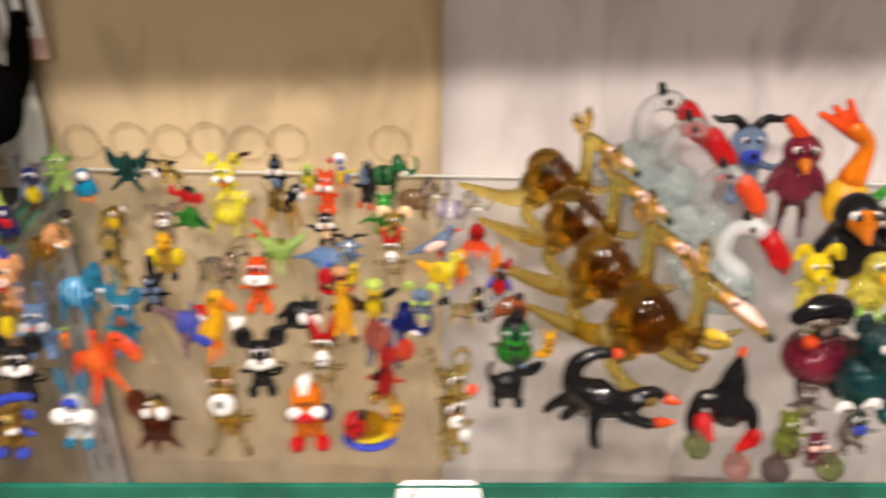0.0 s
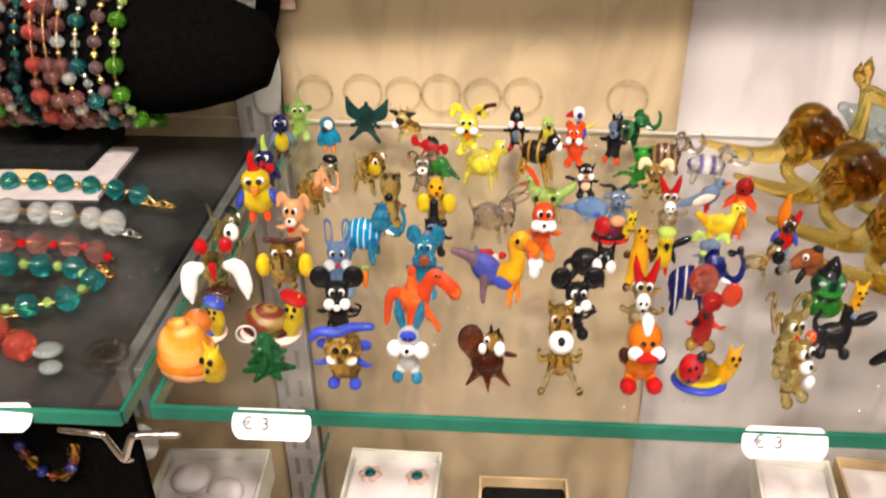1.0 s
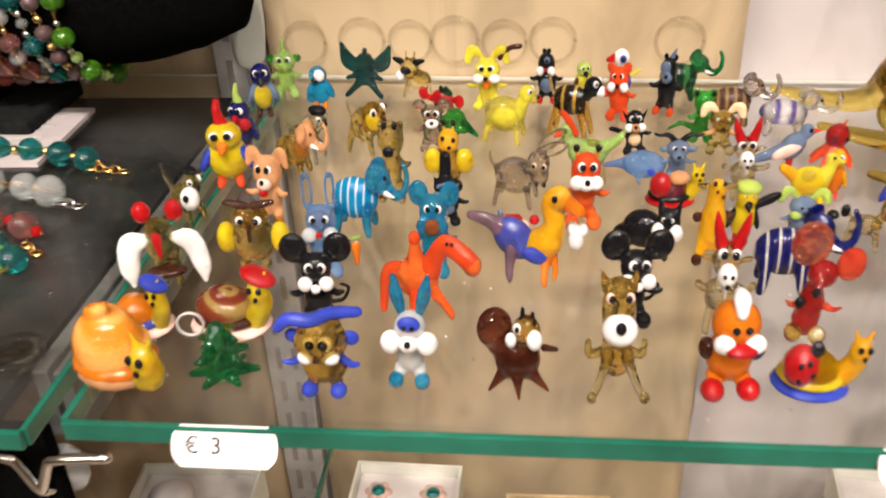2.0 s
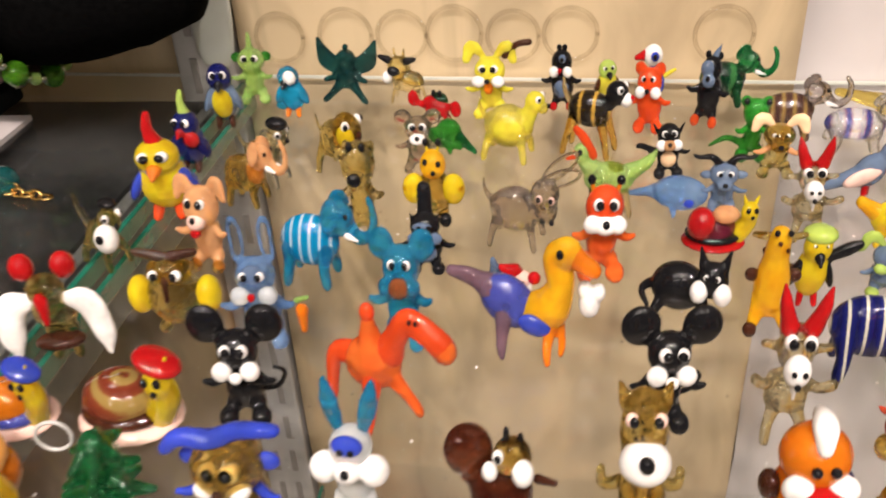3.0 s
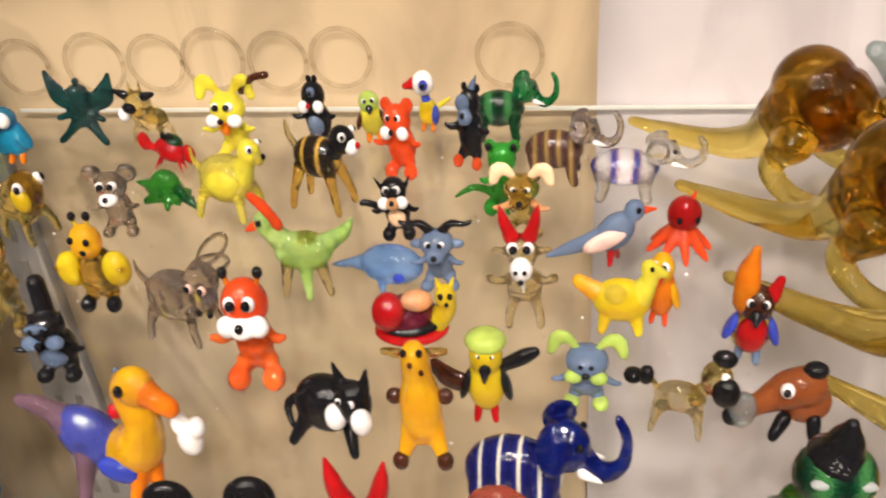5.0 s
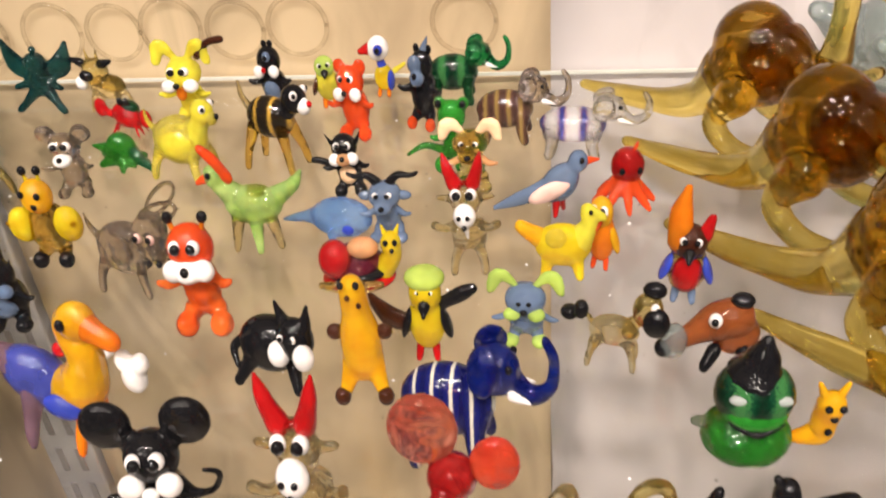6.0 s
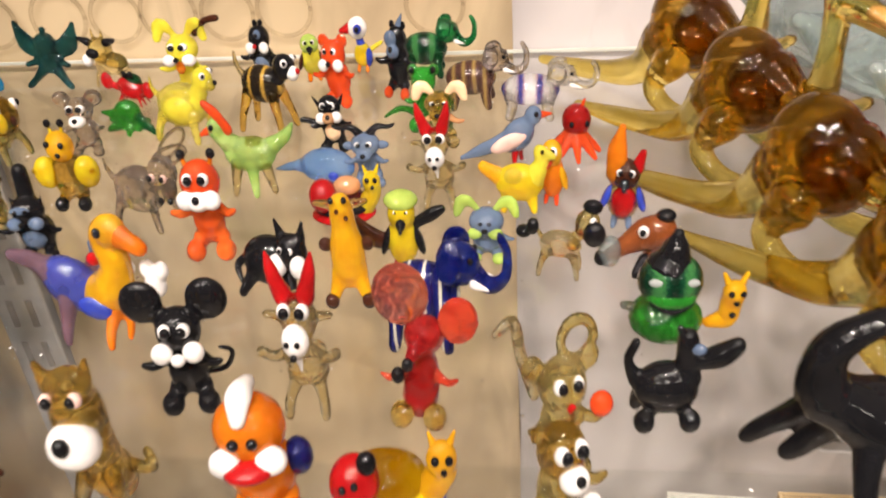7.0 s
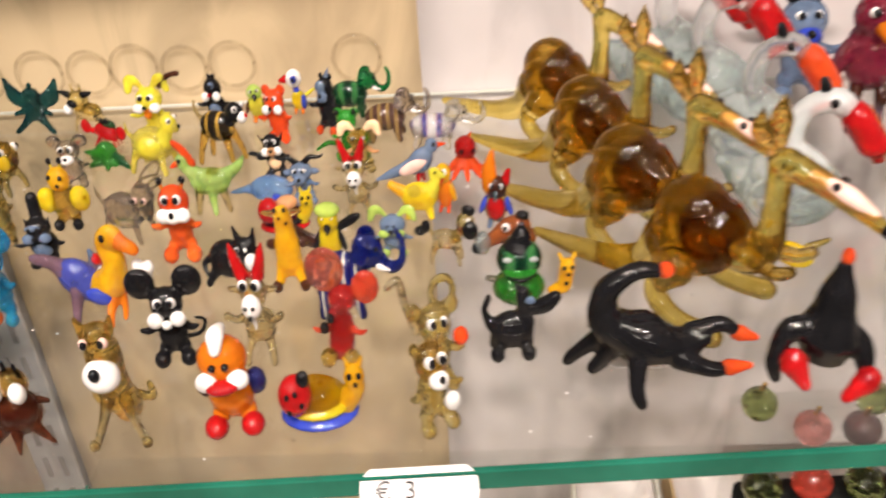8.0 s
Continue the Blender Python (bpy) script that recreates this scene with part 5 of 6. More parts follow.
g = quad(C_PALE, C_PALE, C_AMBER, 0.38, 0.17, (0.34, 0.62, 0.44, 0.74), 0.2, C_AMBER, None, None, True, 0.07, 0.42)
g.b((0.58, -0.2, 0.7), (0.2, 0.16, 0.17), BLACK)
g.b((-0.5, 0, 0.62), 0.12, BLACK)
g.b((0.5, 0.05, 0.96), (0.18, 0.12, 0.1), BLACK)
g.b((0.85, 0.0, 0.4), (0.2, 0.16, 0.22), C_ICE)
g.done("dog_figurine", 0.0075, 0.3135, 0.0218, 0.021, -12, "pale amber glass dog with a large black nose", "figurine")

g = bird(C_AMBER, BLUE, RED, BLACK, GREYB, None, None, DBROWN, 0.06)
g.t([(-0.1, 0, 0.72), (-0.14, 0, 1.0), (-0.1, 0.02, 1.32)], [0.17, 0.14, 0.05], ORANGE)
g.t([(0.14, 0, 0.8), (0.2, 0, 1.02)], [0.1, 0.06], RED, 8)
g.done("parrot_figurine", 0.0250, 0.3350, 0.0291, 0.012, -10, "colourful glass parrot with a tall orange crest", "figurine")

g = Glass()
g.b((0.32, 0.1, 0.4), (0.4, 0.3, 0.34), BROWN)
g.t([(0.3, 0, 0.72), (0.0, -0.1, 0.72), (-0.5, -0.22, 0.5), (-0.74, -0.28, 0.4)], [0.3, 0.28, 0.16, 0.08], BROWN, 14)
g.b((-0.84, -0.3, 0.36), 0.14, BLACK)
g.b((-0.08, -0.34, 0.86), 0.11, WHITE)
g.b((-0.1, -0.43, 0.88), 0.06, BLACK)
g.b((0.35, -0.05, 1.02), (0.2, 0.16, 0.12), BLACK)
for s in (-1, 1):
    g.t([(0.2 + s * 0.22, -0.15, 0.25), (0.12 + s * 0.3, -0.3, 0.05)], [0.13, 0.1], BLACK, 8)
g.done("anteater_figurine", 0.0280, 0.3140, 0.0175, 0.021, -4, "brown glass anteater with a black nose", "figurine")

g = Glass()
g.b((0, 0, 0.2), (0.36, 0.3, 0.22), C_GREEN)
g.b((0, 0, 0.16), (0.3, 0.25, 0.16), GREEN)
g.b((0, -0.02, 0.58), (0.31, 0.26, 0.25), S_GREEN)
g.b((0, -0.1, 0.5), (0.26, 0.2, 0.13), GREEN)
g.t([(-0.2, -0.2, 0.47), (0, -0.28, 0.42), (0.2, -0.2, 0.47)], 0.03, BLACK, 8)
for s in (-1, 1):
    g.b((s * 0.15, -0.2, 0.66), (0.1, 0.05, 0.04), C_FROST)
g.t([(0, 0, 0.72), (0.02, 0, 0.86), (0.03, 0, 1.0)], [0.24, 0.14, 0.06], BLACK, 12)
g.t([(-0.3, 0, 0.3), (-0.42, -0.06, 0.36)], [0.05, 0.04], C_CLEAR, 8)
g.done("frog_figurine", 0.0285, 0.2885, 0.0282, 0.018, 0, "green glass frog with a black pointed hat", "figurine")
g = Glass()
g.t([(-0.3, 0, 0.1), (0, 0, 0.2), (0.06, 0, 0.5), (0.1, -0.04, 0.8)], [0.12, 0.2, 0.2, 0.22], AMBERO)
for s in (-1, 1):
    g.t([(0.1 + s * 0.12, 0, 0.95), (0.1 + s * 0.2, 0, 1.15)], [0.07, 0.04], AMBERO, 8)
for dx, dz in ((0.0, 0.85), (0.2, 0.85), (0.1, 0.66), (0.05, 0.4)):
    g.b((dx, -0.22, dz), 0.06, BLACK)
g.done("caterpillar_figurine", 0.0425, 0.2920, 0.0145, 0.009, 0, "small yellow glass caterpillar with black dots", "figurine")

g = Glass()
g.b((0, 0, 0.4), (0.38, 0.26, 0.28), BLACK)
for s in (-1, 1):
    g.b((s * 0.26, -0.2, 0.12), 0.13, BLACK)
    g.t([(s * 0.26, 0.15, 0.3), (s * 0.3, 0.2, 0.06)], [0.1, 0.09], BLACK, 8)
g.t([(-0.34, 0.05, 0.46), (-0.44, 0.05, 0.7), (-0.36, 0.05, 0.9)], [0.1, 0.06, 0.06], BLACK)
g.t([(0.22, 0, 0.5), (0.2, 0, 0.75), (0.2, 0, 0.95)], [0.18, 0.13, 0.13], BLACK)
g.t([(0.3, -0.04, 0.72), (0.55, -0.06, 0.8), (0.72, -0.08, 0.92)], [0.09, 0.13, 0.1], BLACK)
g.b((0.3, -0.1, 0.9), (0.09, 0.06, 0.06), GREYB)
g.t([(0.16, 0, 1.0), (0.1, 0, 1.08)], [0.06, 0.04], BLACK, 8)
g.done("dog_figurine", 0.0245, 0.2630, 0.0235, 0.0215, 0, "black glass dog with a raised tail", "figurine")

g = sitter(C_AMBER, C_AMBER, ("round", 0.1), C_AMBER, None, None, RED, None, C_AMBER, C_AMBER, True, 0.2, (0.18, 0.16, 0.26), None, 0.24, 0.84, 0.08, 0.07)
g.t([(-0.2, 0.1, 0.6), (-0.3, 0.12, 0.9), (-0.36, 0.1, 1.15), (-0.52, 0.06, 1.12)], [0.05, 0.05, 0.045, 0.03], C_PALE)
g.t([(0.14 + 0.14 * math.cos(a * 0.7), 0.02, 0.98 + 0.14 * math.sin(a * 0.7)) for a in range(10)], 0.045, C_AMBER, 8)
g.b((0.26, -0.22, 0.62), (0.1, 0.09, 0.09), CORAL)
g.done("mouse_figurine", 0.0040, 0.2510, 0.0370, 0.018, 18, "pale amber glass mouse with a red nose", "figurine")
g = sitter(C_AMBER, C_HONEY, ("round", 0.07), C_AMBER, None, None, BLACK, WHITE, C_AMBER, C_AMBER, True, 0.18, (0.17, 0.15, 0.26), None, 0.16, 0.84, 0.09, 0.075)
g.b((0.14, -0.2, 0.34), (0.1, 0.08, 0.1), WHITE)
g.done("dog_figurine", 0.0030, 0.2360, 0.0282, 0.015, 28, "amber glass dog with a white muzzle", "figurine")
g = Glass()
g.b((0, 0, 0.3), (0.5, 0.4, 0.3), WHITE)
g.b((0.1, -0.05, 0.62), (0.35, 0.3, 0.28), PINKW)
g.t([(-0.05, 0, 0.8), (-0.4, 0, 0.95)], [0.28, 0.12], RED)
for s in (-1, 1):
    g.b((0.1 + s * 0.13, -0.32, 0.68), 0.05, BLACK)
g.done("bird_figurine", -0.103, 0.316, 0.0100, 0.009, 0, "tiny white glass bird with a red cap", "figurine")
g = Glass()
g.b((0, 0, 0.3), (0.5, 0.3, 0.3), MAUVE)
g.t([(0, 0, 0.5), (-0.1, 0, 0.9)], [0.25, 0.1], GREYB)
g.done("mouse_figurine", -0.108, 0.318, 0.0109, 0.008, 0, "small mauve glass mouse", "figurine")


# ---- the kangaroos and the large figures ----
def kangaroo(x, y, h, yaw, label):
    g = Glass()
    g.t([(-0.92, 0.0, 0.05), (-0.55, 0, 0.06), (-0.28, 0, 0.12), (-0.08, 0, 0.3)], [0.028, 0.06, 0.085, 0.17], C_KANG, 12)
    g.b((0.01, 0, 0.36), (0.215, 0.19, 0.185), C_MKANG, (0, 10, 0), 26)
    g.b((-0.005, 0, 0.455), (0.182, 0.172, 0.185), C_MKANG, (0, -14, 0), 26)
    g.b((0.075, -0.004, 0.395), (0.125, 0.130, 0.150), C_DKANG, (0, -14, 0), 22)
    g.t([(0.1, 0, 0.45), (0.26, 0, 0.36), (0.34, 0, 0.42), (0.36, 0, 0.62), (0.36, 0, 0.80)], [0.14, 0.1, 0.075, 0.052, 0.055], C_KANG, 12)
    g.b((0.38, 0, 0.82), (0.085, 0.065, 0.062), C_KANG)
    g.t([(0.42, 0, 0.81), (0.62, 0, 0.74), (0.78, 0, 0.66)], [0.062, 0.048, 0.032], C_KANG, 10)
    g.t([(0.5, -0.01, 0.8), (0.64, -0.01, 0.755), (0.74, 0, 0.70)], [0.025, 0.04, 0.025], PINKW, 8)
    g.b((0.805, 0, 0.65), 0.03, BLACK)
    for s in (-1, 1):
        g.b((0.60, s * 0.035, 0.79), 0.018, BLACK)
        g.t([(0.33, s * 0.04, 0.86), (0.30, s * 0.08, 0.96), (0.30, s * 0.09, 1.06)], [0.03, 0.055, 0.012], C_HONEY, 8, 0.45)
        g.t([(0.02, s * 0.17, 0.28), (-0.06, s * 0.2, 0.14), (0.06, s * 0.22, 0.045), (0.26, s * 0.24, 0.04)], [0.1, 0.055, 0.05, 0.055], C_KANG, 10)
        g.t([(0.26, s * 0.06, 0.4), (0.42, s * 0.09, 0.36), (0.5, s * 0.1, 0.40)], [0.05, 0.035, 0.03], C_HONEY, 8)
    return g.done("kangaroo_figurine", x, y, h, 0, yaw, label, "figurine", "kangaroo figurines")


for kx, ky, kyaw in ((0.054, 0.411, -40), (0.061, 0.366, -44), (0.067, 0.321, -44), (0.078, 0.283, -46)):
    kangaroo(kx, ky, 0.068, kyaw, "large amber glass kangaroo with a long tail")

g = Glass()
g.t([(0, 0, 0.42), (-0.24, 0, 0.5), (-0.26, 0, 0.78), (-0.08, 0, 0.93), (0.08, 0, 0.92)], [0.15, 0.13, 0.09, 0.065, 0.05], BLACK, 12)
g.b((0.12, 0, 0.92), 0.062, CORAL)
g.t([(-0.2, 0, 0.5), (0.0, -0.02, 0.36), (0.22, -0.02, 0.28), (0.38, -0.02, 0.32)], [0.13, 0.18, 0.13, 0.07], BLACK, 14)
g.t([(-0.2, 0.08, 0.4), (-0.42, 0.16, 0.16), (-0.5, 0.2, 0.04)], [0.09, 0.055, 0.045], BLACK)
g.t([(-0.16, 0.0, 0.36), (-0.28, 0.06, 0.14), (-0.34, 0.08, 0.05)], [0.08, 0.06, 0.05], BLACK)
g.t([(-0.06, -0.1, 0.34), (-0.1, -0.24, 0.12), (-0.08, -0.3, 0.03)], [0.08, 0.055, 0.045], BLACK)
g.t([(0.3, 0.02, 0.34), (0.5, 0.02, 0.4), (0.62, 0.0, 0.32)], [0.08, 0.06, 0.045], BLACK)
g.t([(0.62, 0, 0.32), (0.74, -0.01, 0.27)], [0.065, 0.03], CORAL)
g.t([(0.2, -0.1, 0.24), (0.4, -0.16, 0.16), (0.52, -0.16, 0.16)], [0.09, 0.06, 0.045], BLACK)
g.t([(0.52, -0.16, 0.16), (0.66, -0.16, 0.16)], [0.065, 0.03], CORAL)
g.done("bull_figurine", 0.0580, 0.2500, 0.0370, 0.05, 0, "black glass bull creature with red bead tips", "figurine", "large figurines")
g = Glass()
g.t([(0.0, 0, 0.35), (0.02, 0, 0.6), (0.04, 0, 0.86)], [0.25, 0.15, 0.06], BLACK, 14)
g.b((0.05, 0, 0.93), (0.05, 0.05, 0.07), CORAL)
g.t([(-0.1, 0, 0.36), (-0.3, -0.02, 0.42), (-0.4, -0.04, 0.2), (-0.38, -0.06, 0.06)], [0.12, 0.09, 0.07, 0.05], BLACK)
g.t([(0.1, 0, 0.36), (0.22, -0.1, 0.3), (0.26, -0.2, 0.1)], [0.12, 0.09, 0.06], BLACK)
g.t([(-0.3, -0.16, 0.24), (-0.22, -0.24, 0.1)], [0.11, 0.05], RED)
g.t([(0.22, -0.3, 0.16), (0.06, -0.34, 0.05)], [0.1, 0.05], RED)
g.b((0.0, 0.1, 0.3), (0.2, 0.16, 0.2), BLACK)
g.done("bull_figurine", 0.1030, 0.2470, 0.0385, 0.026, 0, "black glass long-necked creature with red beads", "figurine", "large figurines")


def goose(x, y, h, yaw, body, neck, beak, label):
    g = Glass()
    g.b((0, 0, 0.28), (0.34, 0.24, 0.27), body, None, 22)
    g.t([(-0.24, 0, 0.3), (-0.46, 0, 0.42)], [0.16, 0.05], body)
    g.t([(0.1, 0, 0.42), (-0.04, 0, 0.62), (0.0, 0, 0.84), (0.16, 0, 0.92), (0.24, 0, 0.88)], [0.14, 0.075, 0.07, 0.085, 0.08], neck, 12)
    g.t([(0.3, 0, 0.84), (0.44, 0, 0.66), (0.48, 0, 0.58)], [0.1, 0.1, 0.05], beak)
    g.b((0.16, -0.085, 0.93), 0.03, BLACK)
    g.t([(0.1, 0, 0.98), (0.08, 0, 1.04)], [0.04, 0.03], BLACK, 8)
    for s in (-1, 1):
        g.b((0, s * 0.22, 0.32), (0.24, 0.06, 0.16), C_ICE)
    return g.done("goose_figurine", x, y, h, 0, yaw, label, "figurine", "large figurines")


goose(0.108, 0.437, 0.068, -15, C_ICE, C_MILK, RED, "clear glass goose with a red beak")
goose(0.117, 0.412, 0.063, -18, C_ICE, C_MILK, RED, "ice clear glass goose with a dark red beak")
goose(0.1240, 0.375, 0.055, -20, C_ICE, C_MILK, CORAL, "ice clear glass goose with an orange-red beak")
goose(0.1205, 0.326, 0.052, -22, C_ICE, C_FROST, RED, "clear glass goose with a scarlet beak")
g = Glass()
g.b((0, 0, 0.3), (0.5, 0.2, 0.3), YELLOW, (0, 20, 0))
g.t([(-0.4, 0, 0.5), (-0.7, 0, 0.62), (-1.0, 0, 0.6)], [0.14, 0.08, 0.06], C_AMBER)
g.t([(0.3, 0.02, 0.5), (0.7, 0.06, 0.75)], [0.12, 0.06], C_KANG)
g.done("leaf_figurine", 0.114, 0.299, 0.0110, 0.024, -18, "yellow glass leaf with an amber stem", "figurine", "large figurines")

g = bird(C_PURPLE, C_PURPLE, None, ORANGE, DBROWN, None, None, C_PURPLE, 0.06)
g.t([(0, 0, 0.86), (-0.16, 0, 1.05)], [0.09, 0.07], CORAL)
for s in (-1, 1):
    g.t([(s * 0.1, 0, 0.14), (s * 0.12, -0.06, -0.25)], [0.05, 0.04], MAUVE, 8)
g.done("bird_figurine", 0.176, 0.395, 0.0660, 0, -10, "plum glass bird on long legs with orange crest", "figurine", "large figurines")
g = sitter(GREYB, GREYB, ("wide", 0.16), BLACK, None, None, BLACK, BLUE, GREYB, GREYB, True, 0.2, (0.16, 0.15, 0.24), None, 0.15, 0.88, 0.08)
g.done("cow_figurine", 0.165, 0.436, 0.0500, 0, -5, "grey and blue glass cow with black horns", "figurine", "large figurines")
g = Glass()
g.b((0, 0.02, 0.34), (0.34, 0.28, 0.30), C_PURPLE, None, 22)
g.b((-0.12, -0.05, 0.76), (0.2, 0.18, 0.18), C_GREY)
g.t([(-0.34, -0.04, 0.84), (-0.12, -0.04, 0.96), (0.12, 0, 0.90), (0.2, 0.04, 0.72)], [0.07, 0.12, 0.11, 0.05], BLACK)
g.b((-0.24, -0.2, 0.68), 0.075, CORAL)
for s in (-1, 1):
    g.b((-0.12 + s * 0.09, -0.22, 0.80), 0.045, BLACK)
    g.t([(s * 0.14, -0.1, 0.1), (s * 0.18, -0.2, 0.03)], [0.07, 0.05], BLACK, 8)
g.t([(0.28, 0.06, 0.4), (0.44, 0.1, 0.36)], [0.12, 0.05], BLACK)
g.done("bird_figurine", 0.144, 0.274, 0.0440, 0, 4, "round plum glass bird with a black cap", "figurine", "large figurines")
g = bird(BLACK, BLACK, None, ORANGE, YELLOW, None, ORANGE, BLACK, 0.06)
g.done("toucan_figurine", 0.183, 0.345, 0.0500, 0, 0, "black glass toucan with an orange face", "figurine", "large figurines")
g = sitter(C_YELLOW, YELLOW, ("flop", 0.14), YELLOW, None, None, BLACK, YELLOW, C_YELLOW, C_YELLOW, True, 0.2, (0.16, 0.15, 0.24), None, 0.15, 0.88, 0.08)
g.done("dog_figurine", 0.163, 0.330, 0.0330, 0, 0, "yellow glass dog with drooping ears", "figurine", "large figurines")
g = Glass()
g.b((0, 0, 0.3), (0.2, 0.18, 0.24), AMBERO)
g.t([(0, 0, 0.5), (0.05, 0, 0.8), (-0.1, 0, 0.95)], [0.12, 0.07, 0.09], ORANGE)
for s in (-1, 0, 1):
    g.t([(-0.06, 0, 0.9), (-0.3 + s * 0.1, 0, 1.12 + s * 0.06)], [0.07, 0.03], CORAL, 8)
g.t([(0.1, 0, 0.4), (0.2, 0, 0.3), (0.34, 0, 0.44)], [0.06, 0.06, 0.04], C_GREEN)
g.done("bird_figurine", 0.206, 0.405, 0.0700, 0, 0, "tall orange glass bird with a branched crest", "figurine", "large figurines")
g = sitter(C_DTEAL, C_DTEAL, ("round", 0.1), C_DTEAL, None, None, BLACK, None, C_DTEAL, C_DTEAL, True, 0.2, (0.26, 0.21, 0.27))
g.done("bear_figurine", 0.1565, 0.256, 0.0460, 0, 12, "dark teal glass bear with white eyes", "figurine", "large figurines")
g = sitter(C_OLIVE, C_OLIVE, ("round", 0.08), C_OLIVE, None, None, BLACK, None, DBROWN, C_OLIVE, True, 0.2, (0.2, 0.17, 0.25))
g.done("frog_figurine", 0.1205, 0.236, 0.0195, 0, 12, "olive green glass frog", "figurine", "large figurines")
g = sitter(C_PURPLE, C_PURPLE, ("point", 0.08), C_PURPLE, None, PINKW, BLACK, None, DBROWN, C_PURPLE, True, 0.2, (0.2, 0.17, 0.25))
g.done("cat_figurine", 0.1295, 0.231, 0.0150, 0, 8, "plum glass cat with pale cheeks", "figurine", "large figurines")
elephant(C_EMER, C_EMER).done("elephant_figurine", 0.190, 0.290, 0.0328, 0, -20, "emerald green glass elephant with raised trunk", "figurine", "large figurines")
g = sitter(C_GREY, C_GREY, ("round", 0.09), C_GREY, None, None, BLACK, None, DBROWN, C_GREY, True, 0.2, (0.24, 0.19, 0.26))
g.done("bear_figurine", 0.134, 0.253, 0.0180, 0, -12, "smoky brown glass bear sitting low", "figurine", "large figurines")
g = sitter(C_GREY, C_CLEAR, ("flop", 0.12), WHITE, None, None, BLACK, BLUE, C_CLEAR, C_CLEAR, True, 0.2, (0.22, 0.19, 0.26))
g.done("rabbit_figurine", 0.1450, 0.238, 0.0230, 0, 6, "clear glass rabbit with white drooping ears", "figurine", "large figurines")
g = bird(C_YELLOW, C_YELLOW, None, AMBERO, C_LIME, None, None, C_YELLOW, 0.06)
g.done("bird_figurine", 0.186, 0.321, 0.0330, 0, -8, "lime yellow glass bird with amber beak", "figurine", "large figurines")
g = sitter(BLACK, BLACK, ("point", 0.1), BLACK, None, None, CORAL, None, BLACK, BLACK, True, 0.2, (0.2, 0.17, 0.25))
g.done("cat_figurine", 0.204, 0.355, 0.0420, 0, -8, "black glass cat with a red nose", "figurine", "large figurines")


# ---- clear rings added for faint ring outlines on the backing board ----
for rx, rz, rr in ((-0.211, 1.097, 0.0104), (-0.182, 1.098, 0.0112), (-0.158, 1.098, 0.0102), (-0.136, 1.099, 0.0112), (-0.112, 1.098, 0.0104), (-0.089, 1.099, 0.0106), (-0.030, 1.099, 0.0110)):
    g = Glass()
    g.t([(rr * math.cos(a * math.pi / 12), 0, rr * math.sin(a * math.pi / 12)) for a in range(25)], 0.0009, C_RING, 8)
    ob = glass_part("ring", g)
    ob.matrix_world = pose(rx, back_y(rx) - 0.003, rz, 0, 0, BACK_TURN)
    tagged(ob, "thin clear ring added for a faint outline on the cream board", "ring", "clear rings on the backing board")


# ---- tiny beads added for the sparkles and dust specks on the shelf ----
speck_rng = random.Random(11)
g = Glass()
for k in range(260):
    size = speck_rng.uniform(0.00018, 0.00050)
    g.b((speck_rng.uniform(-0.215, 0.21), speck_rng.uniform(0.226, 0.44), SHELF + size * 0.4), (size, size * speck_rng.uniform(0.5, 1.0), size * 0.6), speck_rng.choice((WHITE, C_CLEAR, C_CLEAR)), (0, 0, speck_rng.uniform(0, 180)), 6)
tagged(glass_part("sparkle_specks", g), "scattered tiny beads added for sparkles and dust specks on the shelf", "glass crumbs", kind="stuff")


# ---- price labels ----
def price_tag(x, y, z, rx, rz, text, w=0.029, hgt=0.0110):
    base = empty("price_tag", x, y, z, rz, rx)
    bm = bmesh.new()
    outline = []
    n = 9
    for side in (1, -1):
        for k in range(n):
            u = k / (n - 1)
            bulge = 0.0007 - 0.0026 * abs(2 * u - 1) ** 3
            outline.append((side * (w / 2 - 0.0012 + bulge), side * (-hgt / 2 + hgt * u)))
    vs = [bm.verts.new((a, b, 0.0)) for a, b in outline]
    f = bm.faces.new(vs)
    if f.normal.z < 0:
        f.normal_flip()
    up = bmesh.ops.extrude_face_region(bm, geom=[f])["geom"]
    for v in up:
        if isinstance(v, bmesh.types.BMVert):
            v.co.z += 0.0005
    bmesh.ops.recalc_face_normals(bm, faces=bm.faces[:])
    part("paper", bm, M_TAG, base)
    cu = bpy.data.curves.new("print", "FONT")
    cu.body, cu.size, cu.align_x, cu.align_y = text, 0.0062, "LEFT", "CENTER"
    cu.extrude = 0.0001
    cu.space_word = 1.6
    cu.materials.append(M_INK)
    tx = new("print", cu)
    tx.parent = base
    tx.location = (-w / 2 + 0.004, 0, 0.00065)
    return tagged(base, "white wavy-edged price label reading " + text, "price tag", "price labels")


price_tag(-0.1755, 0.2182, 1.0752, 62, 0, "€ 3")
price_tag(-0.0015, 0.2186, 1.0762, 62, 0, "€ 3")
price_tag(0.058, 0.2580, 1.0803, 6, -6, "€ 2", 0.018, 0.008)
price_tag(-0.272, 0.2135, 1.0772, 40, 4, "€ 5", 0.026, 0.0102)


# ---- bracelet bay ----
def bead_mesh(name, r, m, squash=0.9):
    g = Glass()
    g.b((0, 0, 0), (r, r, r * squash), m, None, 12)
    me = bpy.data.meshes.new(name)
    me.from_pydata(g.v, [], g.f)
    me.materials.append(m)
    me.polygons.foreach_set("use_smooth", [True] * len(g.f))
    me.update()
    return me


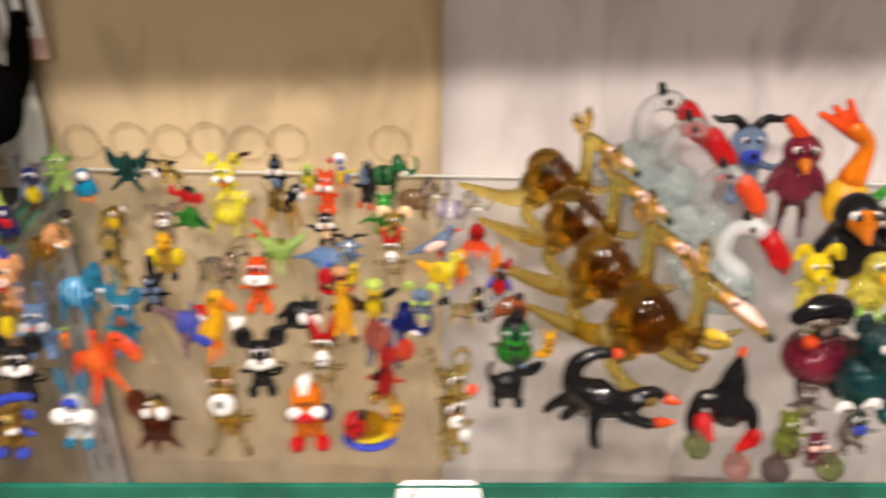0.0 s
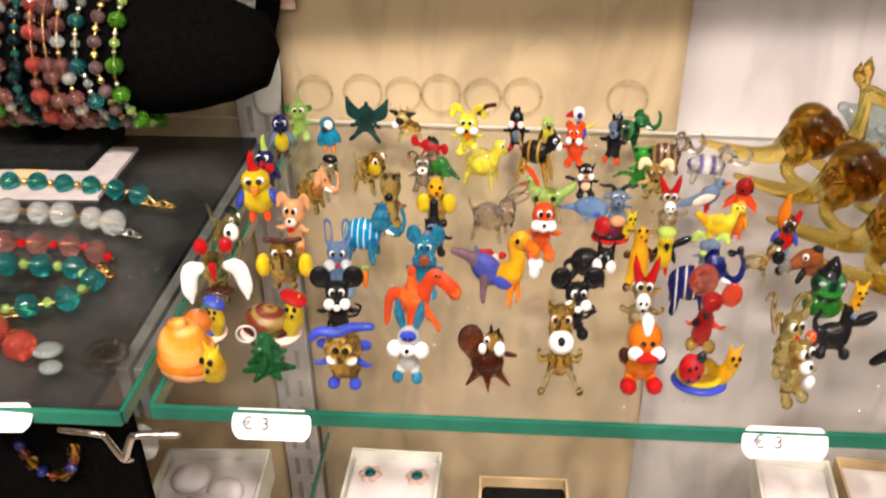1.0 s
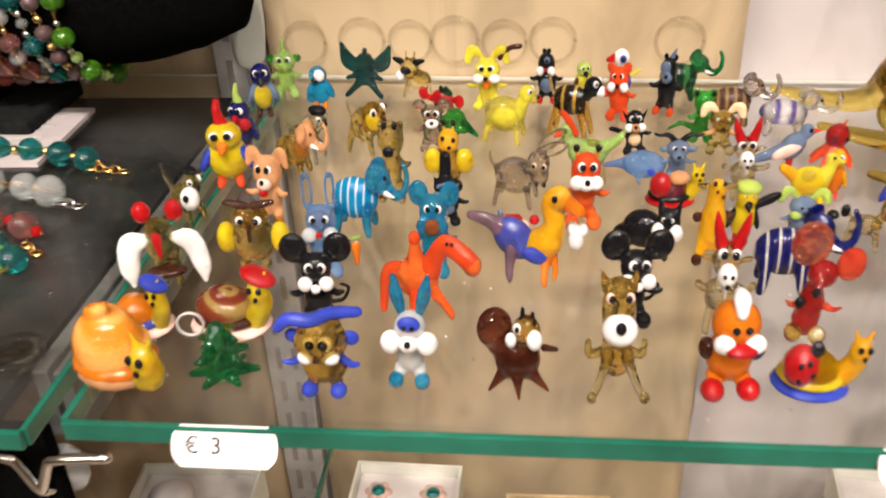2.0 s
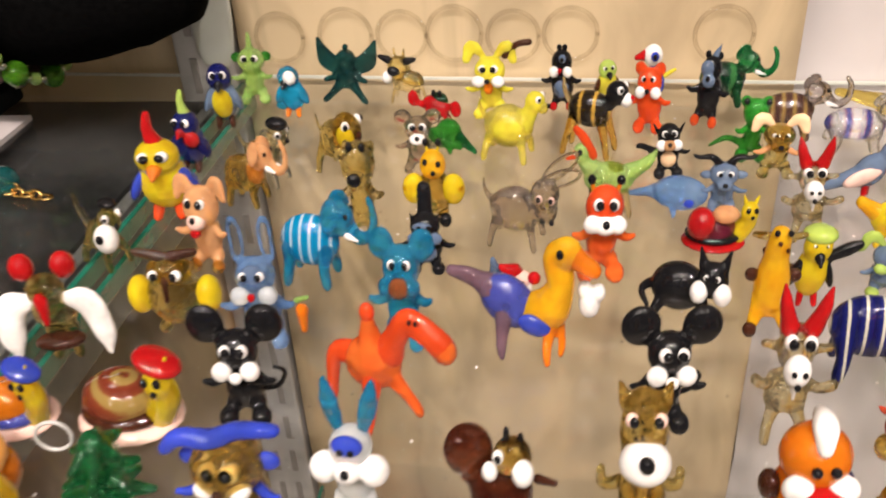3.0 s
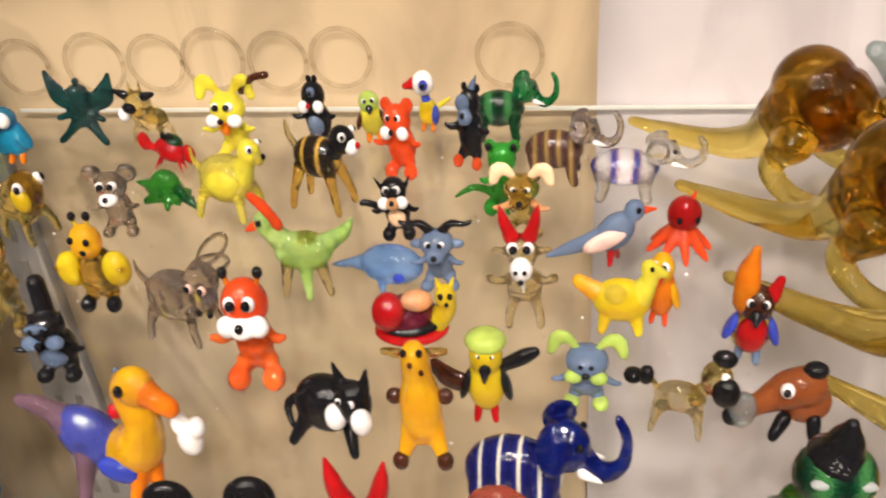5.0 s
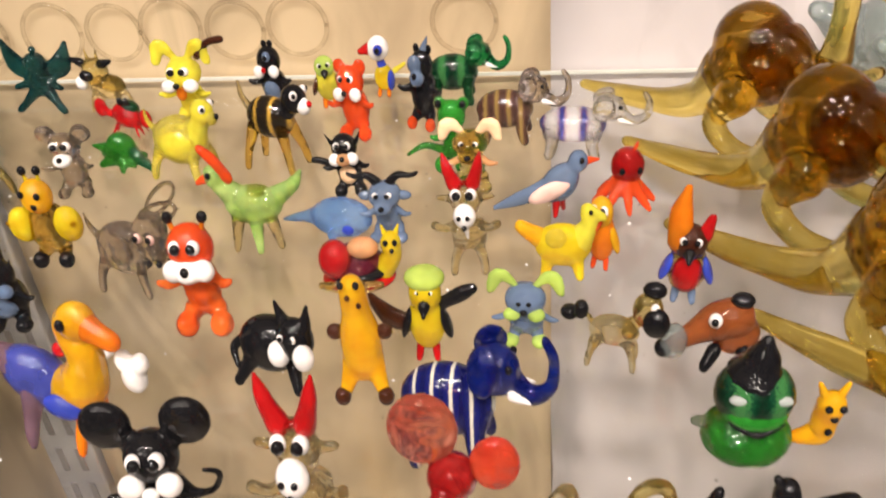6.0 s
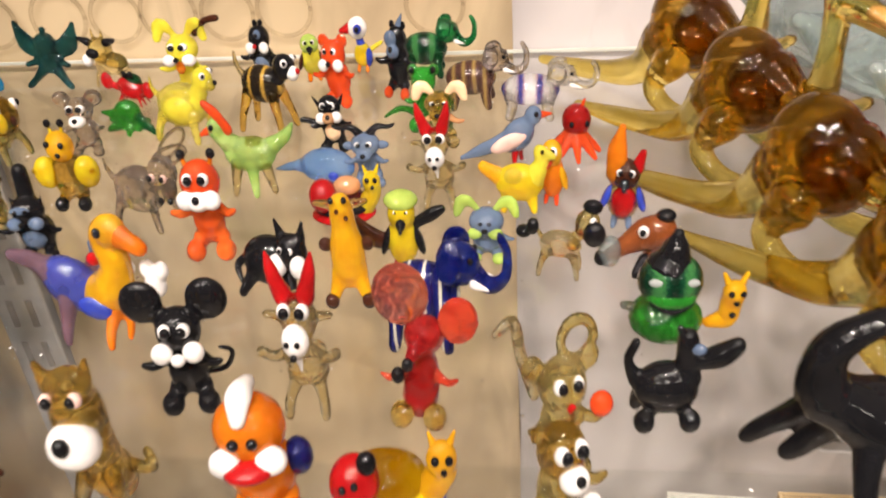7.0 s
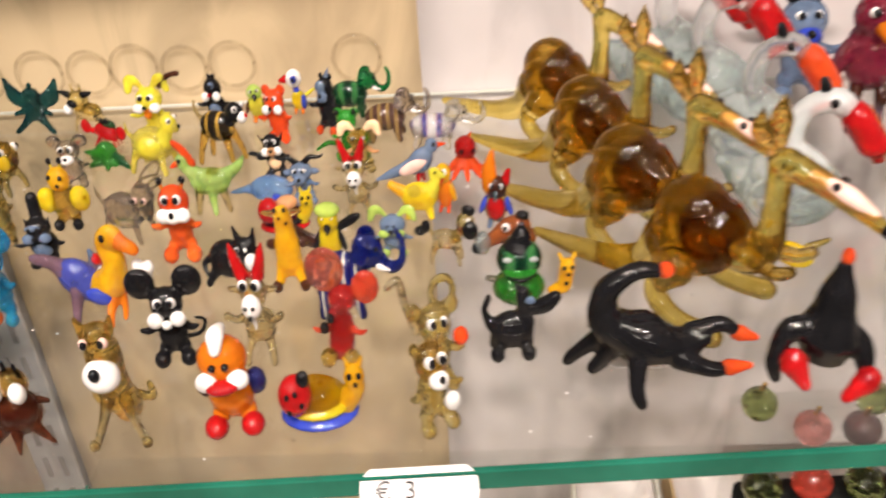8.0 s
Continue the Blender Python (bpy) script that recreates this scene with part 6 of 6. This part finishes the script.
def strand(label, pts, kinds, wire, group, closed=False, gap=0.0002):
    """Beads threaded on a wire along pts; kinds are (radius, material) in turn."""
    base = empty("bracelet", *pts[0])
    P = [Vector(p) - Vector(pts[0]) for p in pts]
    g = Glass()
    g.t(P, 0.0006, wire, 6)
    glass_part("wire", g, base)
    meshes = [(bead_mesh("bead", r, m), r) for r, m in kinds]
    seglen = [(P[i + 1] - P[i]).length for i in range(len(P) - 1)]
    total, d, k = sum(seglen), 0.0, 0
    while True:
        me, r = meshes[k % len(meshes)]
        d += r
        if d > total:
            break
        rest, i = d, 0
        while i < len(seglen) - 1 and rest > seglen[i]:
            rest -= seglen[i]
            i += 1
        way = P[i + 1] - P[i]
        ob = new("bead", me)
        ob.parent = base
        ob.matrix_local = Matrix.Translation(P[i] + way * (rest / seglen[i])) @ way.to_track_quat("Z", "Y").to_matrix().to_4x4()
        d += r + gap
        k += 1
    return tagged(base, label, "bracelet", group)


ROLL_Y, ROLL_Z, ROLL_R = 0.428, 1.139, 0.0335
stand = empty("bracelet_stand", -0.33, ROLL_Y, SHELF)
g = Glass()
g.t([(-0.16, 0, ROLL_Z - SHELF), (-0.03, 0, ROLL_Z - SHELF), (0.05, 0, ROLL_Z - SHELF), (0.088, 0, ROLL_Z - SHELF)], [ROLL_R, ROLL_R, ROLL_R, ROLL_R * 0.80], M_VELVET, 28)
glass_part("roll", g, stand, "black velvet roll")
box("post", -0.03, -0.014, -0.006, 0.006, 0.008, 0.03, M_VELVET, stand, "", 0.001)
box("base", -0.12, 0.012, -0.03, 0.024, 0, 0.008, M_DARK, stand, "", 0.002)
tagged(stand, "black velvet roll stand full of bead bracelets", "bracelet stand")



def milky(name, c, share=0.35):
    """Cloudy bead glass, between clear and opaque."""
    m = enamel(name, c, 0.07)
    m.node_tree.nodes["Principled BSDF"].inputs["Transmission Weight"].default_value = share
    return m


C_PINK = milky("pink_bead_glass", (0.58, 0.27, 0.25), 0.9)
C_ROSE = milky("rose_bead_glass", (0.55, 0.09, 0.06), 0.75)
C_SEA = milky("sea_green_bead_glass", (0.03, 0.40, 0.42), 0.92)
C_LEAF = milky("leaf_green_bead_glass", (0.10, 0.32, 0.02), 0.75)
C_SMOKY = milky("dusky_bead_glass", (0.10, 0.06, 0.06))
C_MIST = milky("misty_white_bead_glass", (0.74, 0.82, 0.80), 0.8)
for bx, label, kinds in ((-0.287, "leaf green glass bead bracelet", ((0.0048, C_LEAF), (0.0016, M_CHROME), (0.0026, C_LIME), (0.0016, M_CHROME))),
                         (-0.2955, "dusky brown bead bracelet with gold spacers", ((0.0038, C_SMOKY), (0.0022, M_GOLD))),
                         (-0.3045, "turquoise glass bead bracelet", ((0.0044, C_SEA), (0.0018, M_CHROME), (0.0024, C_ICE), (0.0018, M_CHROME))),
                         (-0.314, "peach pink glass bead bracelet", ((0.0044, C_PINK), (0.0016, M_GOLD), (0.0036, C_MIST))),
                         (-0.322, "clear rose glass bead bracelet", ((0.0046, C_PINK), (0.0024, C_CLEAR))),
                         (-0.330, "red glass bead bracelet", ((0.0048, C_ROSE), (0.0028, C_PINK))),
                         (-0.339, "dark teal glass bead bracelet", ((0.0038, C_DTEAL), (0.0024, C_SEA))),
                         (-0.348, "pale pink glass bead bracelet", ((0.0044, C_PINK), (0.0016, M_CHROME), (0.0028, C_MIST))),
                         (-0.358, "green and pink bead bracelet", ((0.0042, C_LEAF), (0.003, C_PINK))),
                         (-0.367, "red and clear bead bracelet", ((0.0042, C_ROSE), (0.003, C_CLEAR)))):
    rr = ROLL_R + 0.004
    ring = [(bx + 0.002 * math.sin(a * 0.4 + bx * 90), ROLL_Y - rr * math.cos(a * math.pi / 14), ROLL_Z - 0.001 + rr * math.sin(a * math.pi / 14)) for a in range(29)]
    strand(label, ring, kinds, M_GOLD, "bracelets on the velvet roll")

zb = SHELF + 0.0045
for label, kinds, pts in (
        ("teal glass bead bracelet lying on the shelf", ((0.0054, C_SEA), (0.0018, M_GOLD)), ((-0.40, 0.372, zb), (-0.345, 0.380, zb), (-0.30, 0.376, zb), (-0.272, 0.366, zb))),
        ("clear glass bead bracelet lying on the shelf", ((0.0064, C_MIST), (0.002, C_CLEAR), (0.0056, C_MIST)), ((-0.40, 0.350, zb), (-0.345, 0.350, zb), (-0.30, 0.346, zb), (-0.277, 0.339, zb))),
        ("pink glass bead bracelet lying on the shelf", ((0.0054, C_PINK), (0.0022, RED)), ((-0.39, 0.322, zb), (-0.33, 0.320, zb), (-0.285, 0.318, zb), (-0.267, 0.308, zb))),
        ("turquoise glass bead bracelet in a loop", ((0.0054, C_SEA), (0.0022, C_LIME)), ((-0.38, 0.303, zb), (-0.32, 0.302, zb), (-0.282, 0.301, zb), (-0.268, 0.290, zb), (-0.274, 0.276, zb), (-0.296, 0.268, zb))),
        ("red glass bead bracelet with gold spacers", ((0.0064, C_ROSE), (0.0024, M_GOLD)), ((-0.37, 0.262, zb), (-0.32, 0.258, zb), (-0.283, 0.252, zb), (-0.276, 0.243, zb)))):
    strand(label, pts, kinds, M_GOLD, "bracelets lying on the shelf")


def clasp(x, y, n, m, rz, label):
    base = empty("bracelet_chain", x, y, SHELF + 0.0016, rz)
    for k in range(n):
        g = Glass()
        g.t([(0.0024 * math.cos(a * 0.7), 0.0016 * math.sin(a * 0.7), 0) for a in range(10)], 0.0006, m, 6)
        ob = glass_part("link", g, base)
        ob.matrix_local = pose(0.0038 * k, 0, 0.0004 * (k % 2), 70 * (k % 2), 0, 0)
    return tagged(base, label, "chain", "bracelet chains")


clasp(-0.276, 0.366, 5, M_GOLD, -12, "gold chain clasp lying on the shelf")
clasp(-0.274, 0.336, 3, M_CHROME, -20, "silver chain clasp lying on the shelf")
clasp(-0.272, 0.305, 3, M_GOLD, -40, "gold chain with small links")
clasp(-0.300, 0.268, 4, M_GOLD, 10, "gold chain beside turquoise beads")
for lx, ly, lr in ((-0.262, 0.236, 0.0045), (-0.268, 0.246, 0.006)):
    g = Glass()
    g.b((0, 0, 0.0022), (lr, lr * 0.8, 0.0022), C_ICE)
    ob = glass_part("glass_pendant", g)
    ob.location = (lx, ly, SHELF)
    tagged(ob, "small clear glass pendant on the shelf", "pendant", "clear pendants")

card = empty("card", -0.352, 0.398, SHELF, 2, 0)
box("sheet", -0.05, 0.05, -0.03, 0.03, 0.0, 0.002, M_CARD, card, "printed card sheet, greyed for its shadow")
box("picture", -0.006, 0.012, -0.014, 0.028, 0.002, 0.0024, M_KRAFT, card, "brown picture on the card")
for k in range(6):
    box("printed_line", 0.018, 0.04 - 0.004 * (k % 2), 0.02 - k * 0.006, 0.0215 - k * 0.006, 0.002, 0.0023, M_STEEL, card)
tagged(card, "white printed card lying under the bracelets", "card")

# Pale plastic tags and a small sign on the steel upright
g = Glass()
g.t([(0, 0, 0.012), (0.001, 0, 0.032), (0, 0, 0.064)], [0.0085, 0.0095, 0.0085], M_BACKEDGE, 14, 0.15)
ob = glass_part("plastic_tag", g)
ob.matrix_world = pose(-0.2395, back_y(-0.2395) - 0.0065, SHELF)
tagged(ob, "pale plastic tag against the steel upright", "tag")
sign = empty("sign_card", -0.2275, back_y(-0.2275) - 0.007, 1.148, BACK_TURN)
box("sheet", -0.011, 0.011, -0.001, 0, 0, 0.05, M_TAG, sign)
box("colour_band", -0.011, 0.011, -0.0014, -0.001, 0.0, 0.012, PINKW, sign, "pink printed band")
for k in (-0.005, 0.004):
    box("printed_mark", k - 0.0018, k + 0.0018, -0.0014, -0.001, 0.018, 0.034, M_INK, sign)
tagged(sign, "small white and pink card on the upright", "card")
g = Glass()
g.b((0, 0, 0.0), (0.007, 0.004, 0.026), M_VELVET)
ob = glass_part("velvet_pad", g)
ob.matrix_world = pose(-0.224 - 0.006, back_y(-0.23) - 0.014, 1.152, 0, 12, 0)
tagged(ob, "black velvet pad hanging on the upright", "velvet pad")


# ---- steel brackets under the shelves ----
def bracket(x, side):
    base = empty("shelf_bracket", x, 0.0, SHELF - 0.008)
    bm = box_bm(bmesh.new(), -0.0025, 0.0025, 0.25, 0.462, -0.026, -0.001, 0.0006)
    part("arm", bm, M_ARM, base)
    g = Glass()
    g.t([(side * 0.019, 0.231, -0.0155), (side * 0.004, 0.230, -0.016), (side * 0.001, 0.230, -0.018), (-side * 0.003, 0.230, -0.028), (-side * 0.005, 0.233, -0.031)], 0.0017, M_CHROME, 10)
    glass_part("hook", g, base, "bent chrome hook")
    return tagged(base, "steel shelf bracket with chrome front hook", "shelf bracket", "shelf brackets")


bracket(-0.2430, -1)
bracket(-0.2360, 1)
g = Glass()
g.b((0, 0, 0), (0.0065, 0.0035, 0.0095), C_FROST)
ob = glass_part("bracket_cap", g)
ob.matrix_world = pose(-0.2365, 0.2405, 1.0425)
tagged(ob, "cloudy plastic cap on the shelf bracket", "cap")
strand("amber bead bracelet with blue beads hanging below the shelf", [(-0.2675 + 0.0105 * math.cos(a * math.pi / 10), 0.2275, 1.052 - 0.017 * math.sin(a * math.pi / 10)) for a in range(11)], ((0.0026, C_HONEY), (0.0022, C_BROWN), (0.0024, NAVY)), M_GOLD, "bracelets hanging below the shelf")

# clear suction disc on the bracelet shelf
g = Glass()
g.t([(0.0072 * math.cos(a * math.pi / 10), 0.0072 * math.sin(a * math.pi / 10), 0.0012) for a in range(21)], 0.0019, C_CLEAR, 10)
g.b((0, 0, 0.0012), (0.0062, 0.0062, 0.0010), C_GREY)
ob = glass_part("suction_disc", g)
ob.location = (-0.2455, 0.246, SHELF)
tagged(ob, "clear round plastic suction disc on the glass", "suction disc")

# ---- boxes on the lower shelf ----
LOW = 0.85


def jewel_box(x, y, w, d, hgt, rz, shell, lining, label):
    base = empty("jewellery_box", x, y, LOW, rz)
    t = 0.0016
    bm = bmesh.new()
    for b in ((-w / 2, w / 2, -d / 2, d / 2, 0, t), (-w / 2, -w / 2 + t, -d / 2, d / 2, t, hgt), (w / 2 - t, w / 2, -d / 2, d / 2, t, hgt),
              (-w / 2 + t, w / 2 - t, -d / 2, -d / 2 + t, t, hgt), (-w / 2 + t, w / 2 - t, d / 2 - t, d / 2, t, hgt)):
        box_bm(bm, *b)
    part("carton", bm, shell, base)
    box("lining", -w / 2 + t, w / 2 - t, -d / 2 + t, d / 2 - t, t, hgt - 0.006, lining, base, "", 0.003)
    return tagged(base, label, "jewellery box", "jewellery boxes")


b1 = jewel_box(-0.279, 0.376, 0.068, 0.064, 0.026, 3, M_BOXW, M_FOAM, "open pale card box with white padding")
for px, py, pr in ((-0.012, 0.008, 0.013), (0.012, -0.004, 0.012), (-0.002, -0.016, 0.011)):
    g = Glass()
    g.b((px, py, 0.024), (pr, pr, pr * 0.5), M_FOAM)
    glass_part("padding", g, b1)
b2 = jewel_box(-0.164, 0.384, 0.059, 0.060, 0.026, -1, M_BOXW, M_FOAM, "open white card box with flower ear studs")
for s in (-1, 1):
    for k in range(6):
        g = Glass()
        a = k * math.pi / 3
        g.b((s * 0.015 + 0.0046 * math.cos(a), 0.012 + 0.0046 * math.sin(a), 0.0215), (0.0030, 0.0030, 0.0014), PINKW)
        glass_part("petal", g, b2)
    g = Glass()
    g.b((s * 0.015, 0.012, 0.0225), (0.0040, 0.0040, 0.0028), C_SEA)
    glass_part("stud", g, b2, "turquoise ear stud")
jewel_box(-0.081, 0.366, 0.055, 0.058, 0.026, 1, M_KRAFT, M_DARK, "open kraft card box lined in black")
jewel_box(0.088, 0.398, 0.046, 0.056, 0.024, -6, M_BOXW, M_FOAM, "pale card box with white padding inside")
jewel_box(0.142, 0.400, 0.048, 0.056, 0.022, -4, M_KRAFT, M_FOAM, "kraft card box with white padding inside")

# Bead pendants on a dark display block and an added clear riser under the shelf
blk = empty("display_block", 0.192, 0.303, LOW, 0)
box("block", -0.080, 0.080, -0.014, 0.012, 0, 0.123, M_DARK, blk, "", 0.003)
tagged(blk, "black felt display block under the glass shelf", "display block")
riser = box("added_riser", -0.066, 0.080, -0.026, 0.020, 0, 0.123, M_PANE, None, "", 0.002)
riser.location = (0.192, 0.344, LOW)
tagged(riser, "added clear block holding up bead pendants", "display riser")
C_MOSS = clear("olive_bead_glass", (0.16, 0.24, 0.04), 0.25, (0.3, 0.4, 0.08))
for px, py, m in ((0.119, 0.303, C_MOSS), (0.157, 0.302, C_MOSS), (0.138, 0.304, C_ROSE), (0.176, 0.304, C_PURPLE), (0.195, 0.303, C_MOSS), (0.133, 0.348, C_MOSS), (0.149, 0.332, C_PINK), (0.180, 0.348, C_MOSS), (0.168, 0.330, C_SMOKY), (0.196, 0.332, C_MOSS)):
    base = empty("bead_pendant", px, py, LOW + 0.123)
    g = Glass()
    g.b((0, 0, 0.0075), (0.0075, 0.0075, 0.0075), m, None, 16)
    glass_part("bead", g, base)
    g = Glass()
    g.t([(0, 0, 0.0145), (0.001, 0, 0.018)], 0.001, M_GOLD, 6)
    glass_part("cap", g, base, "gold cap")
    tagged(base, "speckled glass bead pendant with a gold cap", "pendant", "bead pendants")
